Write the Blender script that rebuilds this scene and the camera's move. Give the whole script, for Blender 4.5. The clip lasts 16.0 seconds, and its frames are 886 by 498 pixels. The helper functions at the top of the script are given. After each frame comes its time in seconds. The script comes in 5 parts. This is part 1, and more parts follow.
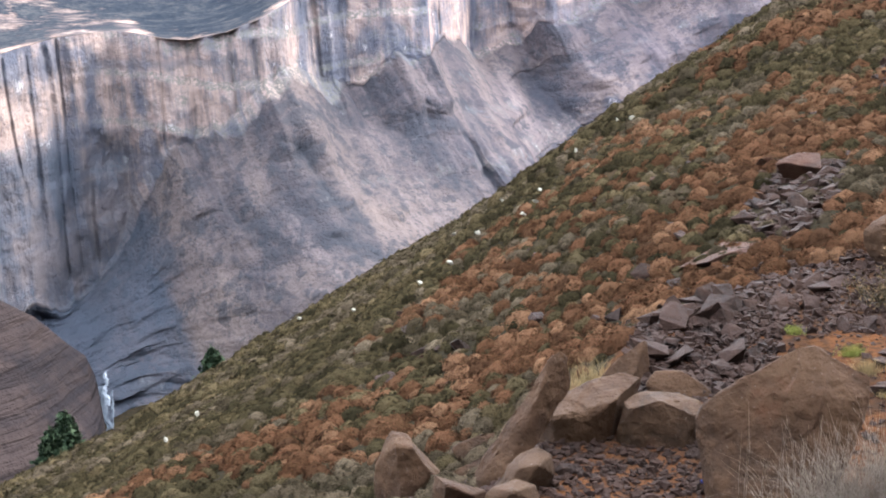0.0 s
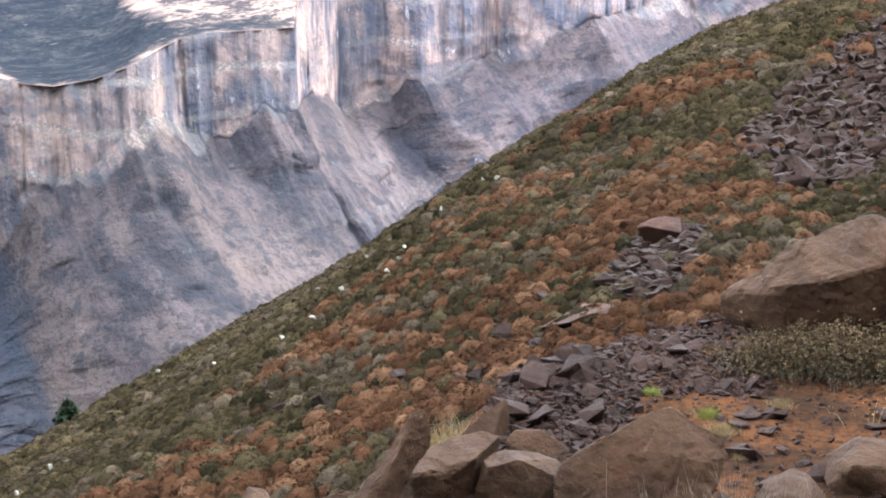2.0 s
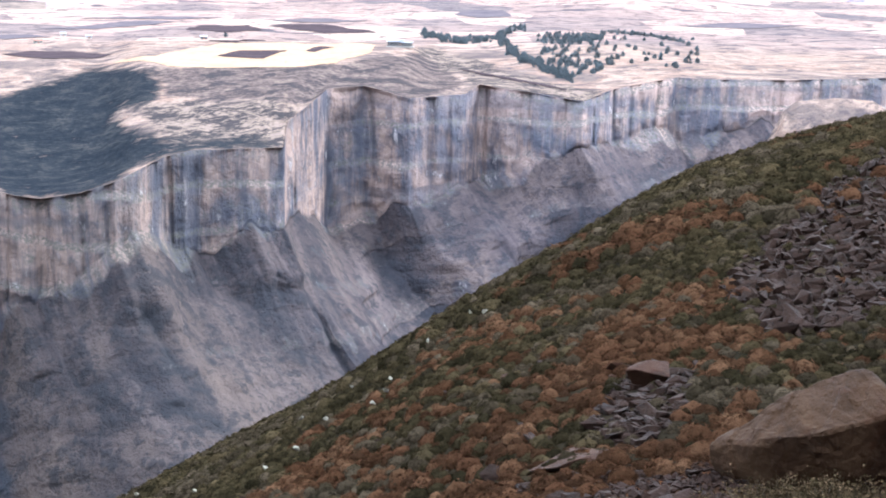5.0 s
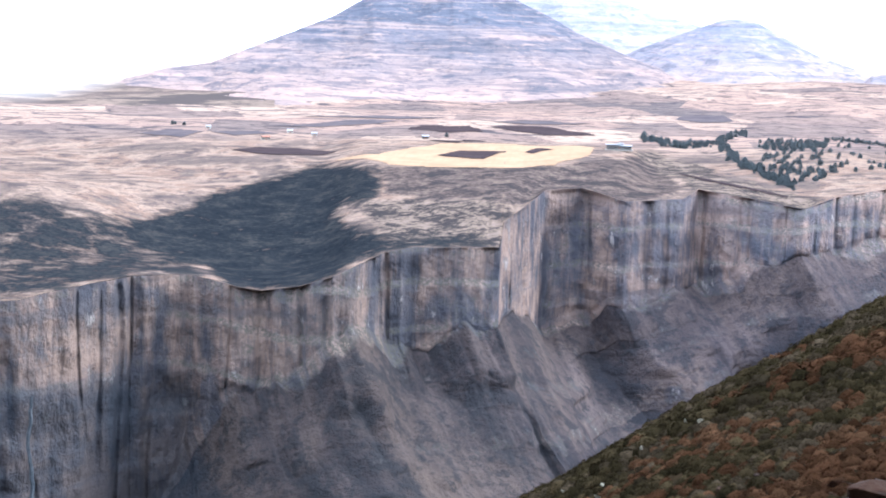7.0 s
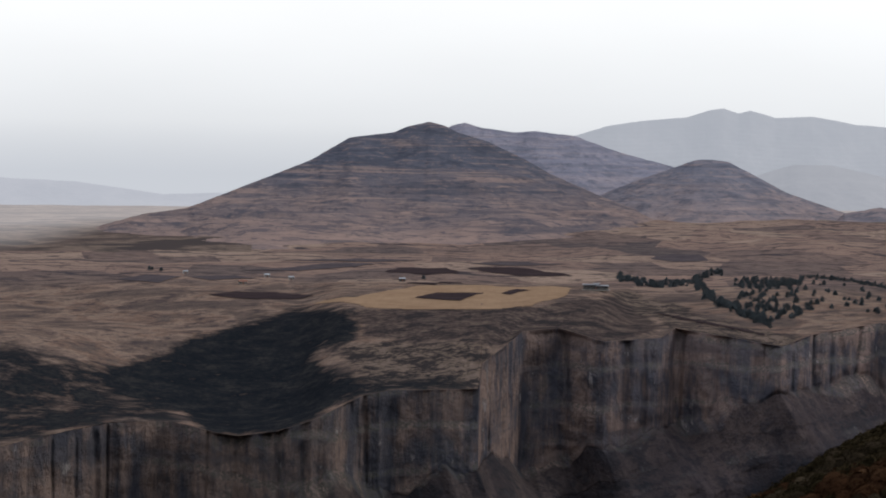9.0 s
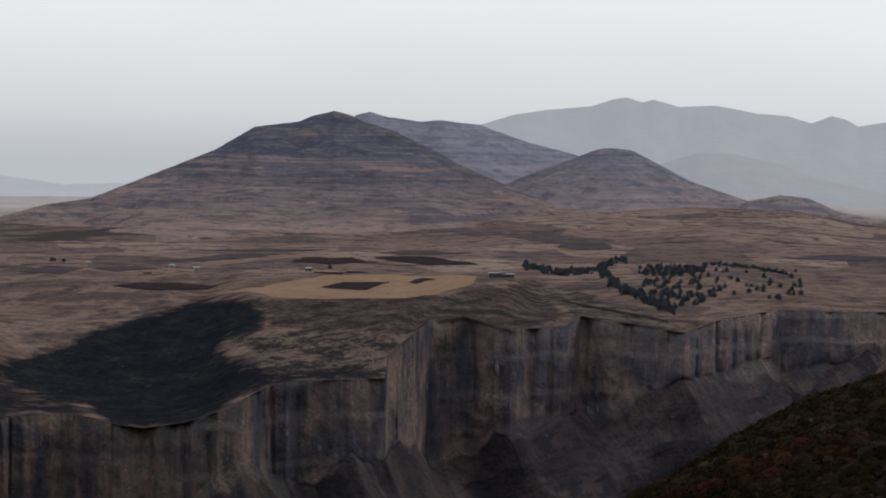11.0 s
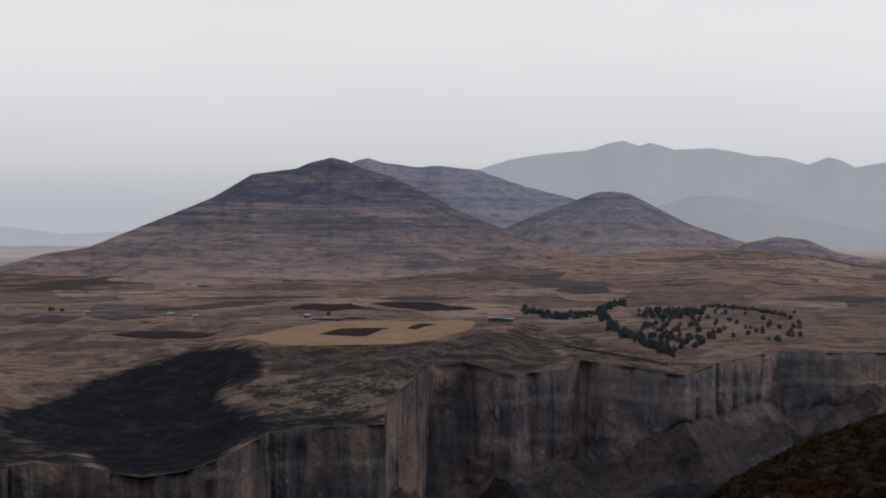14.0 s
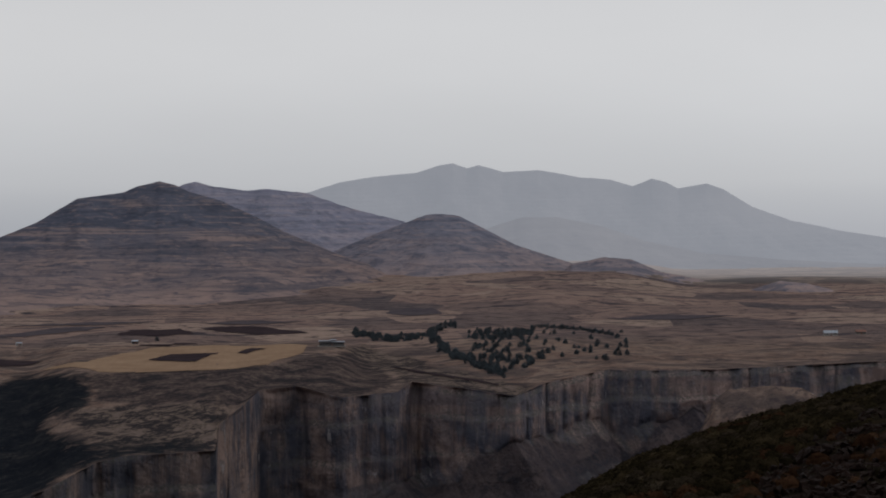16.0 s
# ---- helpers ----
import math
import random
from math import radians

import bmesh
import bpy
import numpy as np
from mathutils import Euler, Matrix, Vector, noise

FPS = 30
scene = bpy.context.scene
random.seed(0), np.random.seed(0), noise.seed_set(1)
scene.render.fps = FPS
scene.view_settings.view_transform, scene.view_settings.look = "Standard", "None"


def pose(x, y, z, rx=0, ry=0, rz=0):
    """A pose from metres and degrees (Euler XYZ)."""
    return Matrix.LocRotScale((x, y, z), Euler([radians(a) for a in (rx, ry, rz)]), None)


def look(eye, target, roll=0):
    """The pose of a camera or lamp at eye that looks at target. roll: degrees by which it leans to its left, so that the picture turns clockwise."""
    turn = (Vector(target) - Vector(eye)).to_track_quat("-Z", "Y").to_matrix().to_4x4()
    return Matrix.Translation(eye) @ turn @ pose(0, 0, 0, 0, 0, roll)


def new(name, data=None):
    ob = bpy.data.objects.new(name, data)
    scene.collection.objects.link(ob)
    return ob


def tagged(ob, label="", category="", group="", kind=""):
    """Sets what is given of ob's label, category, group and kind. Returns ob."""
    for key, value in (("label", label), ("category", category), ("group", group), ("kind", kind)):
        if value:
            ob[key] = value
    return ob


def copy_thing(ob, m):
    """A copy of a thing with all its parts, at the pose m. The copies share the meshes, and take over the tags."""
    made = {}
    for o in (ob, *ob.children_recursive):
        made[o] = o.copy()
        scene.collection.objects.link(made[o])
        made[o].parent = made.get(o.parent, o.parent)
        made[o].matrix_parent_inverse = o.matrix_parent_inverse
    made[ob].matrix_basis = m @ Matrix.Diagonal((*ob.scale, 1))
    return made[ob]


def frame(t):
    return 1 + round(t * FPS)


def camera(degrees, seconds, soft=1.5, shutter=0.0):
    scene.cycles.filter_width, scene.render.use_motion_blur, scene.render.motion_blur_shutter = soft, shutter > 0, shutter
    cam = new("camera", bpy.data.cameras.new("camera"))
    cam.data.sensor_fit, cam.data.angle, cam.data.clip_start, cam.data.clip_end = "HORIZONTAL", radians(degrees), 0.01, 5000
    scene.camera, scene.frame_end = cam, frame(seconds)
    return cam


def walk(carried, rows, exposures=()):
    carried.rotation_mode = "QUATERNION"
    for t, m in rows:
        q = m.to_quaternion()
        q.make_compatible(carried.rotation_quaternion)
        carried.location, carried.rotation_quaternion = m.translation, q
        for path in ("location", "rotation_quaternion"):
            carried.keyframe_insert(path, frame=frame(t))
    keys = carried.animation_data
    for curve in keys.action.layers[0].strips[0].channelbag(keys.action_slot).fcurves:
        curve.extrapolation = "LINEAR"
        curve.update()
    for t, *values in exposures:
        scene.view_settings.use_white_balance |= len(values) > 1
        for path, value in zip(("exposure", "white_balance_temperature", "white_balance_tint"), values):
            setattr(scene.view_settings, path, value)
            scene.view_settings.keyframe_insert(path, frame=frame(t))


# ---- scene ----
# bearing (left of +y), pitch and lean of the camera in degrees, at the given seconds
PATH = [(0, 2.027, -16.972, -3.672), (0.5, 0.417, -16.455, -3.196), (1, -0.219, -15.952, -3.069), (1.5, -1.057, -15.521, -2.236), (2, -3.000, -15.197, -0.966), (2.5, -5.621, -13.073, -0.174), (3, -6.446, -12.050, 0.155), (3.2, -7.330, -11.185, 0.477), (5.3, -2.679, -10.908, 0.914), (5.5, -2.040, -11.287, 0.980), (6, 0.404, -11.872, 1.450), (6.5, 3.372, -10.153, 1.436), (7, 4.023, -7.523, 1.477), (7.5, 4.873, -4.728, 1.143), (8, 5.102, -3.706, 0.983), (8.5, 3.765, -2.938, 0.849), (9, 3.332, -2.549, 0.798), (9.5, 2.697, -2.617, 0.650), (10, 0.881, -2.800, 0.231), (10.2, 0.140, -2.766, -0.190), (12.3, 0.482, -3.143, 1.729), (12.5, 0.406, -2.885, 1.133), (13, -0.478, -2.276, 0.254), (13.5, -0.096, -1.839, 0.209), (14, 0.001, -1.307, -0.000), (14.5, -0.436, -0.898, -0.117), (15, -2.321, -0.952, 0.021), (15.5, -4.159, -0.655, -0.000), (16, -5.928, -0.535, -0.472)]
cam = camera(30.24, 16.0, soft=1.9)
# the hand that holds it drifts a little aside and up
SWAY, RISE = (lambda t: float(np.interp(t, [0, 2.8, 5.3, 6, 16], [0, 0, -0.13, -0.18, -0.18]))), (lambda t: float(np.interp(t, [0, 2.8, 5.3, 6, 16], [0, 0, 0.25, 0.27, 0.27])))
walk(cam, [(t, pose(SWAY(t), 0, RISE(t), 90 + p, 0, b) @ pose(0, 0, 0, 0, 0, lean)) for t, b, p, lean in PATH],
     exposures=[(0.0, 4.02, 5800, 9), (3.2, 3.92, 5700, 8), (5.3, 3.2, 5450, 7), (6.2, 3.12, 5450, 7), (7.0, 2.85, 5450, 7), (7.5, 2.5, 5850, 10), (8.0, 1.5, 6100, 10), (8.5, 0.75, 6200, 10), (9.0, 0.3, 6300, 10), (9.5, 0.05, 6300, 10),
                (10.2, 0.02, 6300, 10), (12.3, 0.12, 6250, 11), (13.0, 0.20, 6200, 11), (14.0, -0.08, 6300, 11), (15.2, -0.32, 6300, 11), (16.0, -0.38, 6300, 11)])

# ---- world and sun ----
SUN_BEARING, SUN_HEIGHT = -70.0, 30.0      # from the right, through high haze
world = bpy.data.worlds.new("hazy_sky")
scene.world = world
world.use_nodes = True
wn, wl = world.node_tree.nodes, world.node_tree.links
wn.clear()
sky = wn.new("ShaderNodeTexSky")
sky.sky_type, sky.sun_disc = "NISHITA", False
sky.sun_elevation, sky.sun_rotation = radians(SUN_HEIGHT), radians(-SUN_BEARING)
sky.dust_density, sky.air_density, sky.altitude = 4.0, 1.2, 2200
tc = wn.new("ShaderNodeTexCoord")
sep = wn.new("ShaderNodeSeparateXYZ")
wl.new(tc.outputs["Generated"], sep.inputs[0])
ramp = wn.new("ShaderNodeValToRGB")          # grey cloud sheet: pale low down, heavier overhead
ramp.color_ramp.interpolation = "B_SPLINE"
for pos, col in ((0.0, (0.47, 0.49, 0.53, 1)), (0.03, (0.60, 0.605, 0.622, 1)), (0.12, (0.96, 0.938, 0.902, 1)), (0.25, (0.55, 0.548, 0.552, 1)), (0.45, (0.24, 0.265, 0.32, 1)), (1.0, (0.15, 0.175, 0.225, 1))):
    e = ramp.color_ramp.elements.new(pos)
    e.color = col
ramp.color_ramp.elements.remove(ramp.color_ramp.elements[0])
ramp.color_ramp.elements.remove(ramp.color_ramp.elements[-1])
wl.new(sep.outputs["Z"], ramp.inputs[0])
cloud = wn.new("ShaderNodeTexNoise")
cloud.inputs["Scale"].default_value, cloud.inputs["Detail"].default_value = 2.2, 5
stretch = wn.new("ShaderNodeMapping")
stretch.inputs["Scale"].default_value = (1, 1, 3.5)
wl.new(tc.outputs["Generated"], stretch.inputs[0])
wl.new(stretch.outputs[0], cloud.inputs["Vector"])
cmap = wn.new("ShaderNodeMapRange")
cmap.inputs["To Min"].default_value, cmap.inputs["To Max"].default_value = 0.88, 1.12
wl.new(cloud.outputs["Fac"], cmap.inputs["Value"])
veil = wn.new("ShaderNodeVectorMath")
veil.operation = "SCALE"
wl.new(ramp.outputs[0], veil.inputs[0])
wl.new(cmap.outputs[0], veil.inputs["Scale"])
bg_sky, bg_veil, both, wout = wn.new("ShaderNodeBackground"), wn.new("ShaderNodeBackground"), wn.new("ShaderNodeAddShader"), wn.new("ShaderNodeOutputWorld")
bg_sky.inputs["Strength"].default_value = 0.018
bg_veil.inputs["Strength"].default_value = 0.88
greyed = wn.new("ShaderNodeHueSaturation")
greyed.inputs["Saturation"].default_value = 0.35
wl.new(sky.outputs[0], greyed.inputs["Color"])
wl.new(greyed.outputs[0], bg_sky.inputs[0])
wl.new(veil.outputs[0], bg_veil.inputs[0])
wl.new(bg_sky.outputs[0], both.inputs[0])
wl.new(bg_veil.outputs[0], both.inputs[1])
wl.new(both.outputs[0], wout.inputs[0])

sun = new("sun", bpy.data.lights.new("sun", "SUN"))
sun.data.energy, sun.data.angle, sun.data.color = 1.0, radians(16), (1.0, 0.93, 0.82)
sb, sh = radians(SUN_BEARING), radians(SUN_HEIGHT)
sun.matrix_world = look((-math.sin(sb) * math.cos(sh) * 900, math.cos(sb) * math.cos(sh) * 900, math.sin(sh) * 900), (0, 0, 0))


# ---- arithmetic ----
def lattice(ix, iy, seed):
    h = (ix.astype(np.int64) * 374761393 + iy.astype(np.int64) * 668265263 + seed * 1442695041) & 0xFFFFFFFF
    h = ((h ^ (h >> 13)) * 1274126177) & 0xFFFFFFFF
    return ((h ^ (h >> 16)) & 0xFFFF) / 65535.0


def vnoise(x, y, seed=0):
    """Smooth value noise, 0 to 1."""
    x, y = np.broadcast_arrays(np.asarray(x, float), np.asarray(y, float))
    ix, iy = np.floor(x), np.floor(y)
    fx, fy = x - ix, y - iy
    fx, fy = fx * fx * (3 - 2 * fx), fy * fy * (3 - 2 * fy)
    a, b = lattice(ix, iy, seed), lattice(ix + 1, iy, seed)
    c, d = lattice(ix, iy + 1, seed), lattice(ix + 1, iy + 1, seed)
    return (a + (b - a) * fx) * (1 - fy) + (c + (d - c) * fx) * fy


def fbm(x, y, seed=0, octaves=4, gain=0.5):
    """Layered noise, about -1 to 1."""
    total, amp, norm = 0, 1.0, 0
    for k in range(octaves):
        total = total + amp * (2 * vnoise(np.asarray(x) * 2**k + 17.3 * k, np.asarray(y) * 2**k - 9.1 * k, seed + k) - 1)
        norm, amp = norm + amp, amp * gain
    return total / norm


def smooth(a, b, x):
    t = np.clip((np.asarray(x, float) - a) / (b - a), 0, 1)
    return t * t * (3 - 2 * t)


def table(pairs):
    """A smooth line through (bearing, value) pairs."""
    pairs = sorted(pairs)
    bx, by = np.array([p[0] for p in pairs], float), np.array([p[1] for p in pairs], float)
    return lambda b: np.interp(b, bx, by)


def tan_d(a):
    return np.tan(np.radians(a))


def plan(b, r):
    """x and y at a bearing in degrees and a distance."""
    b = np.radians(b)
    return -np.sin(b) * r, np.cos(b) * r


# ---- mesh helpers ----
def mesh_from(name, verts, faces, material=None, shade=True, attrs=None):
    """A mesh from arrays: verts (n, 3); faces (m, 3 or 4)."""
    verts, faces = np.ascontiguousarray(verts, np.float32), np.ascontiguousarray(faces, np.int32)
    me = bpy.data.meshes.new(name)
    me.vertices.add(len(verts))
    me.vertices.foreach_set("co", verts.ravel())
    me.loops.add(faces.size)
    me.loops.foreach_set("vertex_index", faces.ravel())
    me.polygons.add(len(faces))
    me.polygons.foreach_set("loop_start", np.arange(len(faces), dtype=np.int32) * faces.shape[1])
    me.polygons.foreach_set("use_smooth", np.full(len(faces), shade))
    for key, values in (attrs or {}).items():
        me.attributes.new(key, "FLOAT", "POINT").data.foreach_set("value", np.ascontiguousarray(values, np.float32).ravel())
    me.update(calc_edges=True)
    me.validate()
    if material:
        me.materials.append(material)
    return me


def grid_faces(m, n):
    i = np.arange(m * n).reshape(m, n)
    return np.stack([i[:-1, :-1], i[1:, :-1], i[1:, 1:], i[:-1, 1:]], -1).reshape(-1, 4)


def sheet(name, x, y, z, material, attrs=None):
    """A sheet over an (m, n) grid."""
    return mesh_from(name, np.stack([x, y, z], -1).reshape(-1, 3), grid_faces(*x.shape), material, attrs=attrs)


def part(name, data, material=None, parent=None, label=""):
    """Links a mesh or a bmesh as one object, under a thing or a part."""
    if isinstance(data, bmesh.types.BMesh):
        me = bpy.data.meshes.new(name)
        data.to_mesh(me)
        data.free()
        data = me
    if material and not data.materials:
        data.materials.append(material)
    ob = new(name, data)
    if parent:
        ob.parent = parent
    return tagged(ob, label)


def box_bm(w, d, h, at=(0, 0, 0), bevel=0.0, bm=None):
    """A box with its base centre at the given place."""
    bm = bm or bmesh.new()
    got = bmesh.ops.create_cube(bm, size=1, matrix=Matrix.Translation((at[0], at[1], at[2] + h / 2)) @ Matrix.Diagonal((w, d, h, 1)))
    if bevel:
        es = list({e for v in got["verts"] for e in v.link_edges})
        bmesh.ops.bevel(bm, geom=es, offset=bevel, segments=1, affect="EDGES")
    return bm


# ---- materials ----
def material(name, rough=0.9, gloss=0.0):
    m = bpy.data.materials.new(name)
    m.use_nodes = True
    nt = m.node_tree
    bsdf = nt.nodes["Principled BSDF"]
    bsdf.inputs["Roughness"].default_value = rough
    bsdf.inputs["Specular IOR Level"].default_value = gloss
    return m, nt, bsdf


class Net:
    """Short hand for building a node net."""
    def __init__(self, name, rough=0.9):
        self.m, self.nt, self.bsdf = material(name, rough)
        self.pos = self.node("ShaderNodeNewGeometry").outputs["Position"]

    def node(self, kind, **inputs):
        n = self.nt.nodes.new(kind)
        for key, value in inputs.items():
            self.put(n.inputs[key.replace("_", " ")], value)
        return n

    def put(self, socket, value):
        if isinstance(value, bpy.types.NodeSocket):
            self.nt.links.new(value, socket)
        else:
            socket.default_value = value

    def mapped(self, scale, turn=(0, 0, 0), vector=None):
        n = self.node("ShaderNodeMapping")
        self.put(n.inputs["Vector"], vector or self.pos)
        n.inputs["Scale"].default_value, n.inputs["Rotation"].default_value = scale, turn
        return n.outputs[0]

    def noise(self, scale, detail=4, rough=0.55, vector=None, warp=0.0):
        n = self.node("ShaderNodeTexNoise", Scale=scale, Detail=detail, Roughness=rough, Distortion=warp)
        self.put(n.inputs["Vector"], vector or self.pos)
        return n.outputs["Fac"]

    def voronoi(self, scale, vector=None, feature="F1", out="Distance"):
        n = self.node("ShaderNodeTexVoronoi", Scale=scale)
        n.feature = feature
        self.put(n.inputs["Vector"], vector or self.pos)
        return n.outputs[out]

    def range(self, value, a, b, lo=0.0, hi=1.0):
        n = self.node("ShaderNodeMapRange")
        for key, v in (("Value", value), ("From Min", a), ("From Max", b), ("To Min", lo), ("To Max", hi)):
            self.put(n.inputs[key], v)
        return n.outputs[0]

    def maths(self, op, a, b=0.0):
        n = self.node("ShaderNodeMath")
        n.operation = op
        self.put(n.inputs[0], a), self.put(n.inputs[1], b)
        return n.outputs[0]

    def mix(self, fac, a, b, blend="MIX"):
        n = self.node("ShaderNodeMix")
        n.data_type, n.blend_type = "RGBA", blend
        for s, v in ((n.inputs[0], fac), (n.inputs[6], a), (n.inputs[7], b)):
            self.put(s, (*v, 1) if isinstance(v, tuple) and len(v) == 3 else v)
        return n.outputs[2]

    def ramp(self, fac, *stops):
        n = self.node("ShaderNodeValToRGB")
        self.put(n.inputs[0], fac)
        els = n.color_ramp.elements
        els[0].position, els[0].color = stops[0][0], (*stops[0][1], 1)
        els[1].position, els[1].color = stops[-1][0], (*stops[-1][1], 1)
        for p, c in stops[1:-1]:
            els.new(p).color = (*c, 1)
        return n.outputs[0]

    def attr(self, name):
        n = self.node("ShaderNodeAttribute")
        n.attribute_name = name
        return n.outputs["Fac"]

    def normal(self):
        s = self.node("ShaderNodeSeparateXYZ")
        self.put(s.inputs[0], self.nt.nodes["Geometry"].outputs["Normal"])
        return s.outputs["Z"]

    def done(self, colour, bump=None, strength=0.5, distance=0.1):
        self.put(self.bsdf.inputs["Base Color"], (*colour, 1) if isinstance(colour, tuple) else colour)
        if bump is not None:
            n = self.node("ShaderNodeBump", Strength=strength, Distance=distance, Height=bump)
            self.put(self.bsdf.inputs["Normal"], n.outputs[0])
        return self.m


def soil_material():
    n = Net("stony_orange_soil", 0.95)
    patch, fine = n.noise(0.9, 5, 0.65), n.noise(9.0, 5)
    col = n.ramp(patch, (0.34, (0.02250, 0.01260, 0.00765)), (0.45, (0.03420, 0.01665, 0.00882)), (0.58, (0.05580, 0.02430, 0.01098)))
    stones = n.range(n.voronoi(11.0), 0.0, 0.5)
    col = n.mix(n.range(fine, 0.45, 0.8), col, n.mix(stones, (0.02448, 0.02020, 0.01714), (0.01040, 0.00918, 0.00857)), "MIX")
    return n.done(col, n.maths("ADD", fine, stones), 0.8, 0.06)


def slope_material():
    n = Net("hillside_earth", 0.95)
    col = n.ramp(n.noise(0.5, 5), (0.3, (0.01008, 0.00864, 0.00607)), (0.55, (0.01728, 0.01368, 0.00877)), (0.75, (0.02592, 0.01728, 0.01013)))
    return n.done(col, n.noise(5.0, 5), 0.7, 0.1)


def foliage_material(name, dark, mid, pale):
    n = Net(name, 0.8)
    tone = n.attr("tone")
    leaf = n.node("ShaderNodeNewGeometry").outputs["Random Per Island"]
    col = n.ramp(tone, (0.0, dark), (0.5, mid), (1.0, pale))
    shade = n.range(leaf, 0, 1, 0.68, 1.32)
    col = n.mix(1.0, col, n.node("ShaderNodeCombineColor", Red=shade, Green=shade, Blue=shade).outputs[0], "MULTIPLY")
    # shade between tufts and clumps painted in where the bump is low
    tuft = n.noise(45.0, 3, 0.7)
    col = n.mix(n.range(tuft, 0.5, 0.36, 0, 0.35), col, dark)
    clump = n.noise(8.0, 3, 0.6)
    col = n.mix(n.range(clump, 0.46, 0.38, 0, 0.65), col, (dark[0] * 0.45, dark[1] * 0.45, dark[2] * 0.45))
    return n.done(col, n.maths("ADD", n.maths("MULTIPLY", clump, 2.0), tuft), 0.9, 0.06)


def boulder_material(name, base, lit, dark, scale=1.0, lichen=0.25):
    n = Net(name, 0.85)
    n.bsdf.inputs["Specular IOR Level"].default_value = 0.12
    big, fine, grit = n.noise(1.3 * scale, 4, 0.6, warp=0.6), n.noise(9 * scale, 6, 0.65), n.noise(60 * scale, 3)
    col = n.ramp(big, (0.3, dark), (0.5, base), (0.72, lit))
    col = n.mix(n.range(fine, 0.42, 0.75, 0, 0.6), col, lit)
    col = n.mix(n.range(grit, 0.6, 0.75, 0, 0.5), col, dark)
    rust = n.range(n.noise(2.7 * scale, 5, 0.6), 0.58, 0.7, 0, 0.5)
    col = n.mix(rust, col, (base[0] * 1.15, base[1] * 0.78, base[2] * 0.6))
    spots = n.range(n.voronoi(17 * scale), 0.12, 0.05, 0, lichen)
    col = n.mix(spots, col, (0.21, 0.195, 0.17))
    return n.done(col, n.maths("ADD", n.maths("MULTIPLY", big, 1.5), fine), 0.9, 0.06 / scale)


def cliff_material():
    n = Net("basalt_gorge_wall", 0.92)
    along_, down, gully, rock = n.attr("along"), n.attr("down"), n.attr("gully"), n.attr("rock")
    sep = n.node("ShaderNodeSeparateXYZ")
    n.put(sep.inputs[0], n.pos)

    def run(a, d, other, detail=5, warp=0.25):
        v = n.node("ShaderNodeCombineXYZ", X=n.maths("MULTIPLY", along_, a), Y=n.maths("MULTIPLY", other, d)).outputs[0]
        return n.noise(1.0, detail, 0.66, v, warp)

    z = sep.outputs["Z"]
    fine, mid, big = n.noise(0.50, 4, 0.72), n.noise(0.07, 5, 0.68), n.noise(0.012, 4, 0.6, warp=0.4)
    # cliff: pink and tan columns, dark joints, paler seams, grey streaks
    column, streak, broad = run(0.14, 0.014, z, 4), run(0.36, 0.03, z, 5), run(0.030, 0.020, z, 5, 0.5)
    mixed = n.maths("ADD", n.maths("MULTIPLY", column, 0.45), n.maths("MULTIPLY", broad, 0.55))
    col = n.ramp(mixed, (0.42, (0.050, 0.051, 0.063)), (0.465, (0.070, 0.064, 0.072)), (0.505, (0.112, 0.088, 0.083)), (0.56, (0.176, 0.130, 0.113)))
    col = n.mix(n.range(streak, 0.53, 0.68, 0, 0.3), col, (0.2085, 0.1680, 0.1590))
    col = n.mix(n.range(streak, 0.46, 0.36, 0, 0.4), col, (0.0349, 0.0380, 0.0509))
    bed = n.noise(1.0, 3, 0.6, n.mapped((0.006, 0.006, 0.09)), 0.3)
    col = n.mix(n.range(bed, 0.53, 0.62, 0, 0.55), col, (0.0727, 0.0680, 0.0763))
    col = n.mix(n.maths("MULTIPLY", n.range(mid, 0.60, 0.66), n.range(streak, 0.50, 0.58, 0, 0.8)), col, (0.40, 0.36, 0.34))
    col = n.mix(n.range(mid, 0.54, 0.62, 0, 0.5), col, (0.0407, 0.0430, 0.0530))
    grassy = n.maths("MULTIPLY", n.range(n.normal(), 0.25, 0.6), n.range(fine, 0.40, 0.56, 0, 0.85))
    col = n.mix(grassy, col, (0.0582, 0.0560, 0.0498))
    # slope: brown grass and earth, scrub, shade painted into the gullies, pale scree runs
    wide, thin = run(0.020, 0.004, down), run(0.085, 0.012, down)
    soil = n.ramp(n.maths("ADD", n.maths("MULTIPLY", big, 0.45), n.maths("MULTIPLY", wide, 0.55)), (0.42, (0.0253, 0.0237, 0.0278)), (0.49, (0.0436, 0.0367, 0.0381)), (0.54, (0.0587, 0.0475, 0.0460)), (0.60, (0.0792, 0.0620, 0.0563)))
    clump = n.noise(0.19, 5, 0.70, warp=0.3)
    soil = n.mix(n.range(thin, 0.54, 0.64, 0, 0.45), soil, (0.0935, 0.0750, 0.0729))
    soil = n.mix(n.range(clump, 0.51, 0.60, 0, 0.5), soil, (0.0206, 0.0222, 0.0269))
    soil = n.mix(n.range(clump, 0.43, 0.36, 0, 0.35), soil, (0.0777, 0.0620, 0.0595))
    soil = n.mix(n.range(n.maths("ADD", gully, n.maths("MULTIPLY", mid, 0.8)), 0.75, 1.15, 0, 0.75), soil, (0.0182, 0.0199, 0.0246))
    soil = n.mix(n.range(mid, 0.52, 0.58, 0, 0.65), soil, (0.0238, 0.0245, 0.0286))
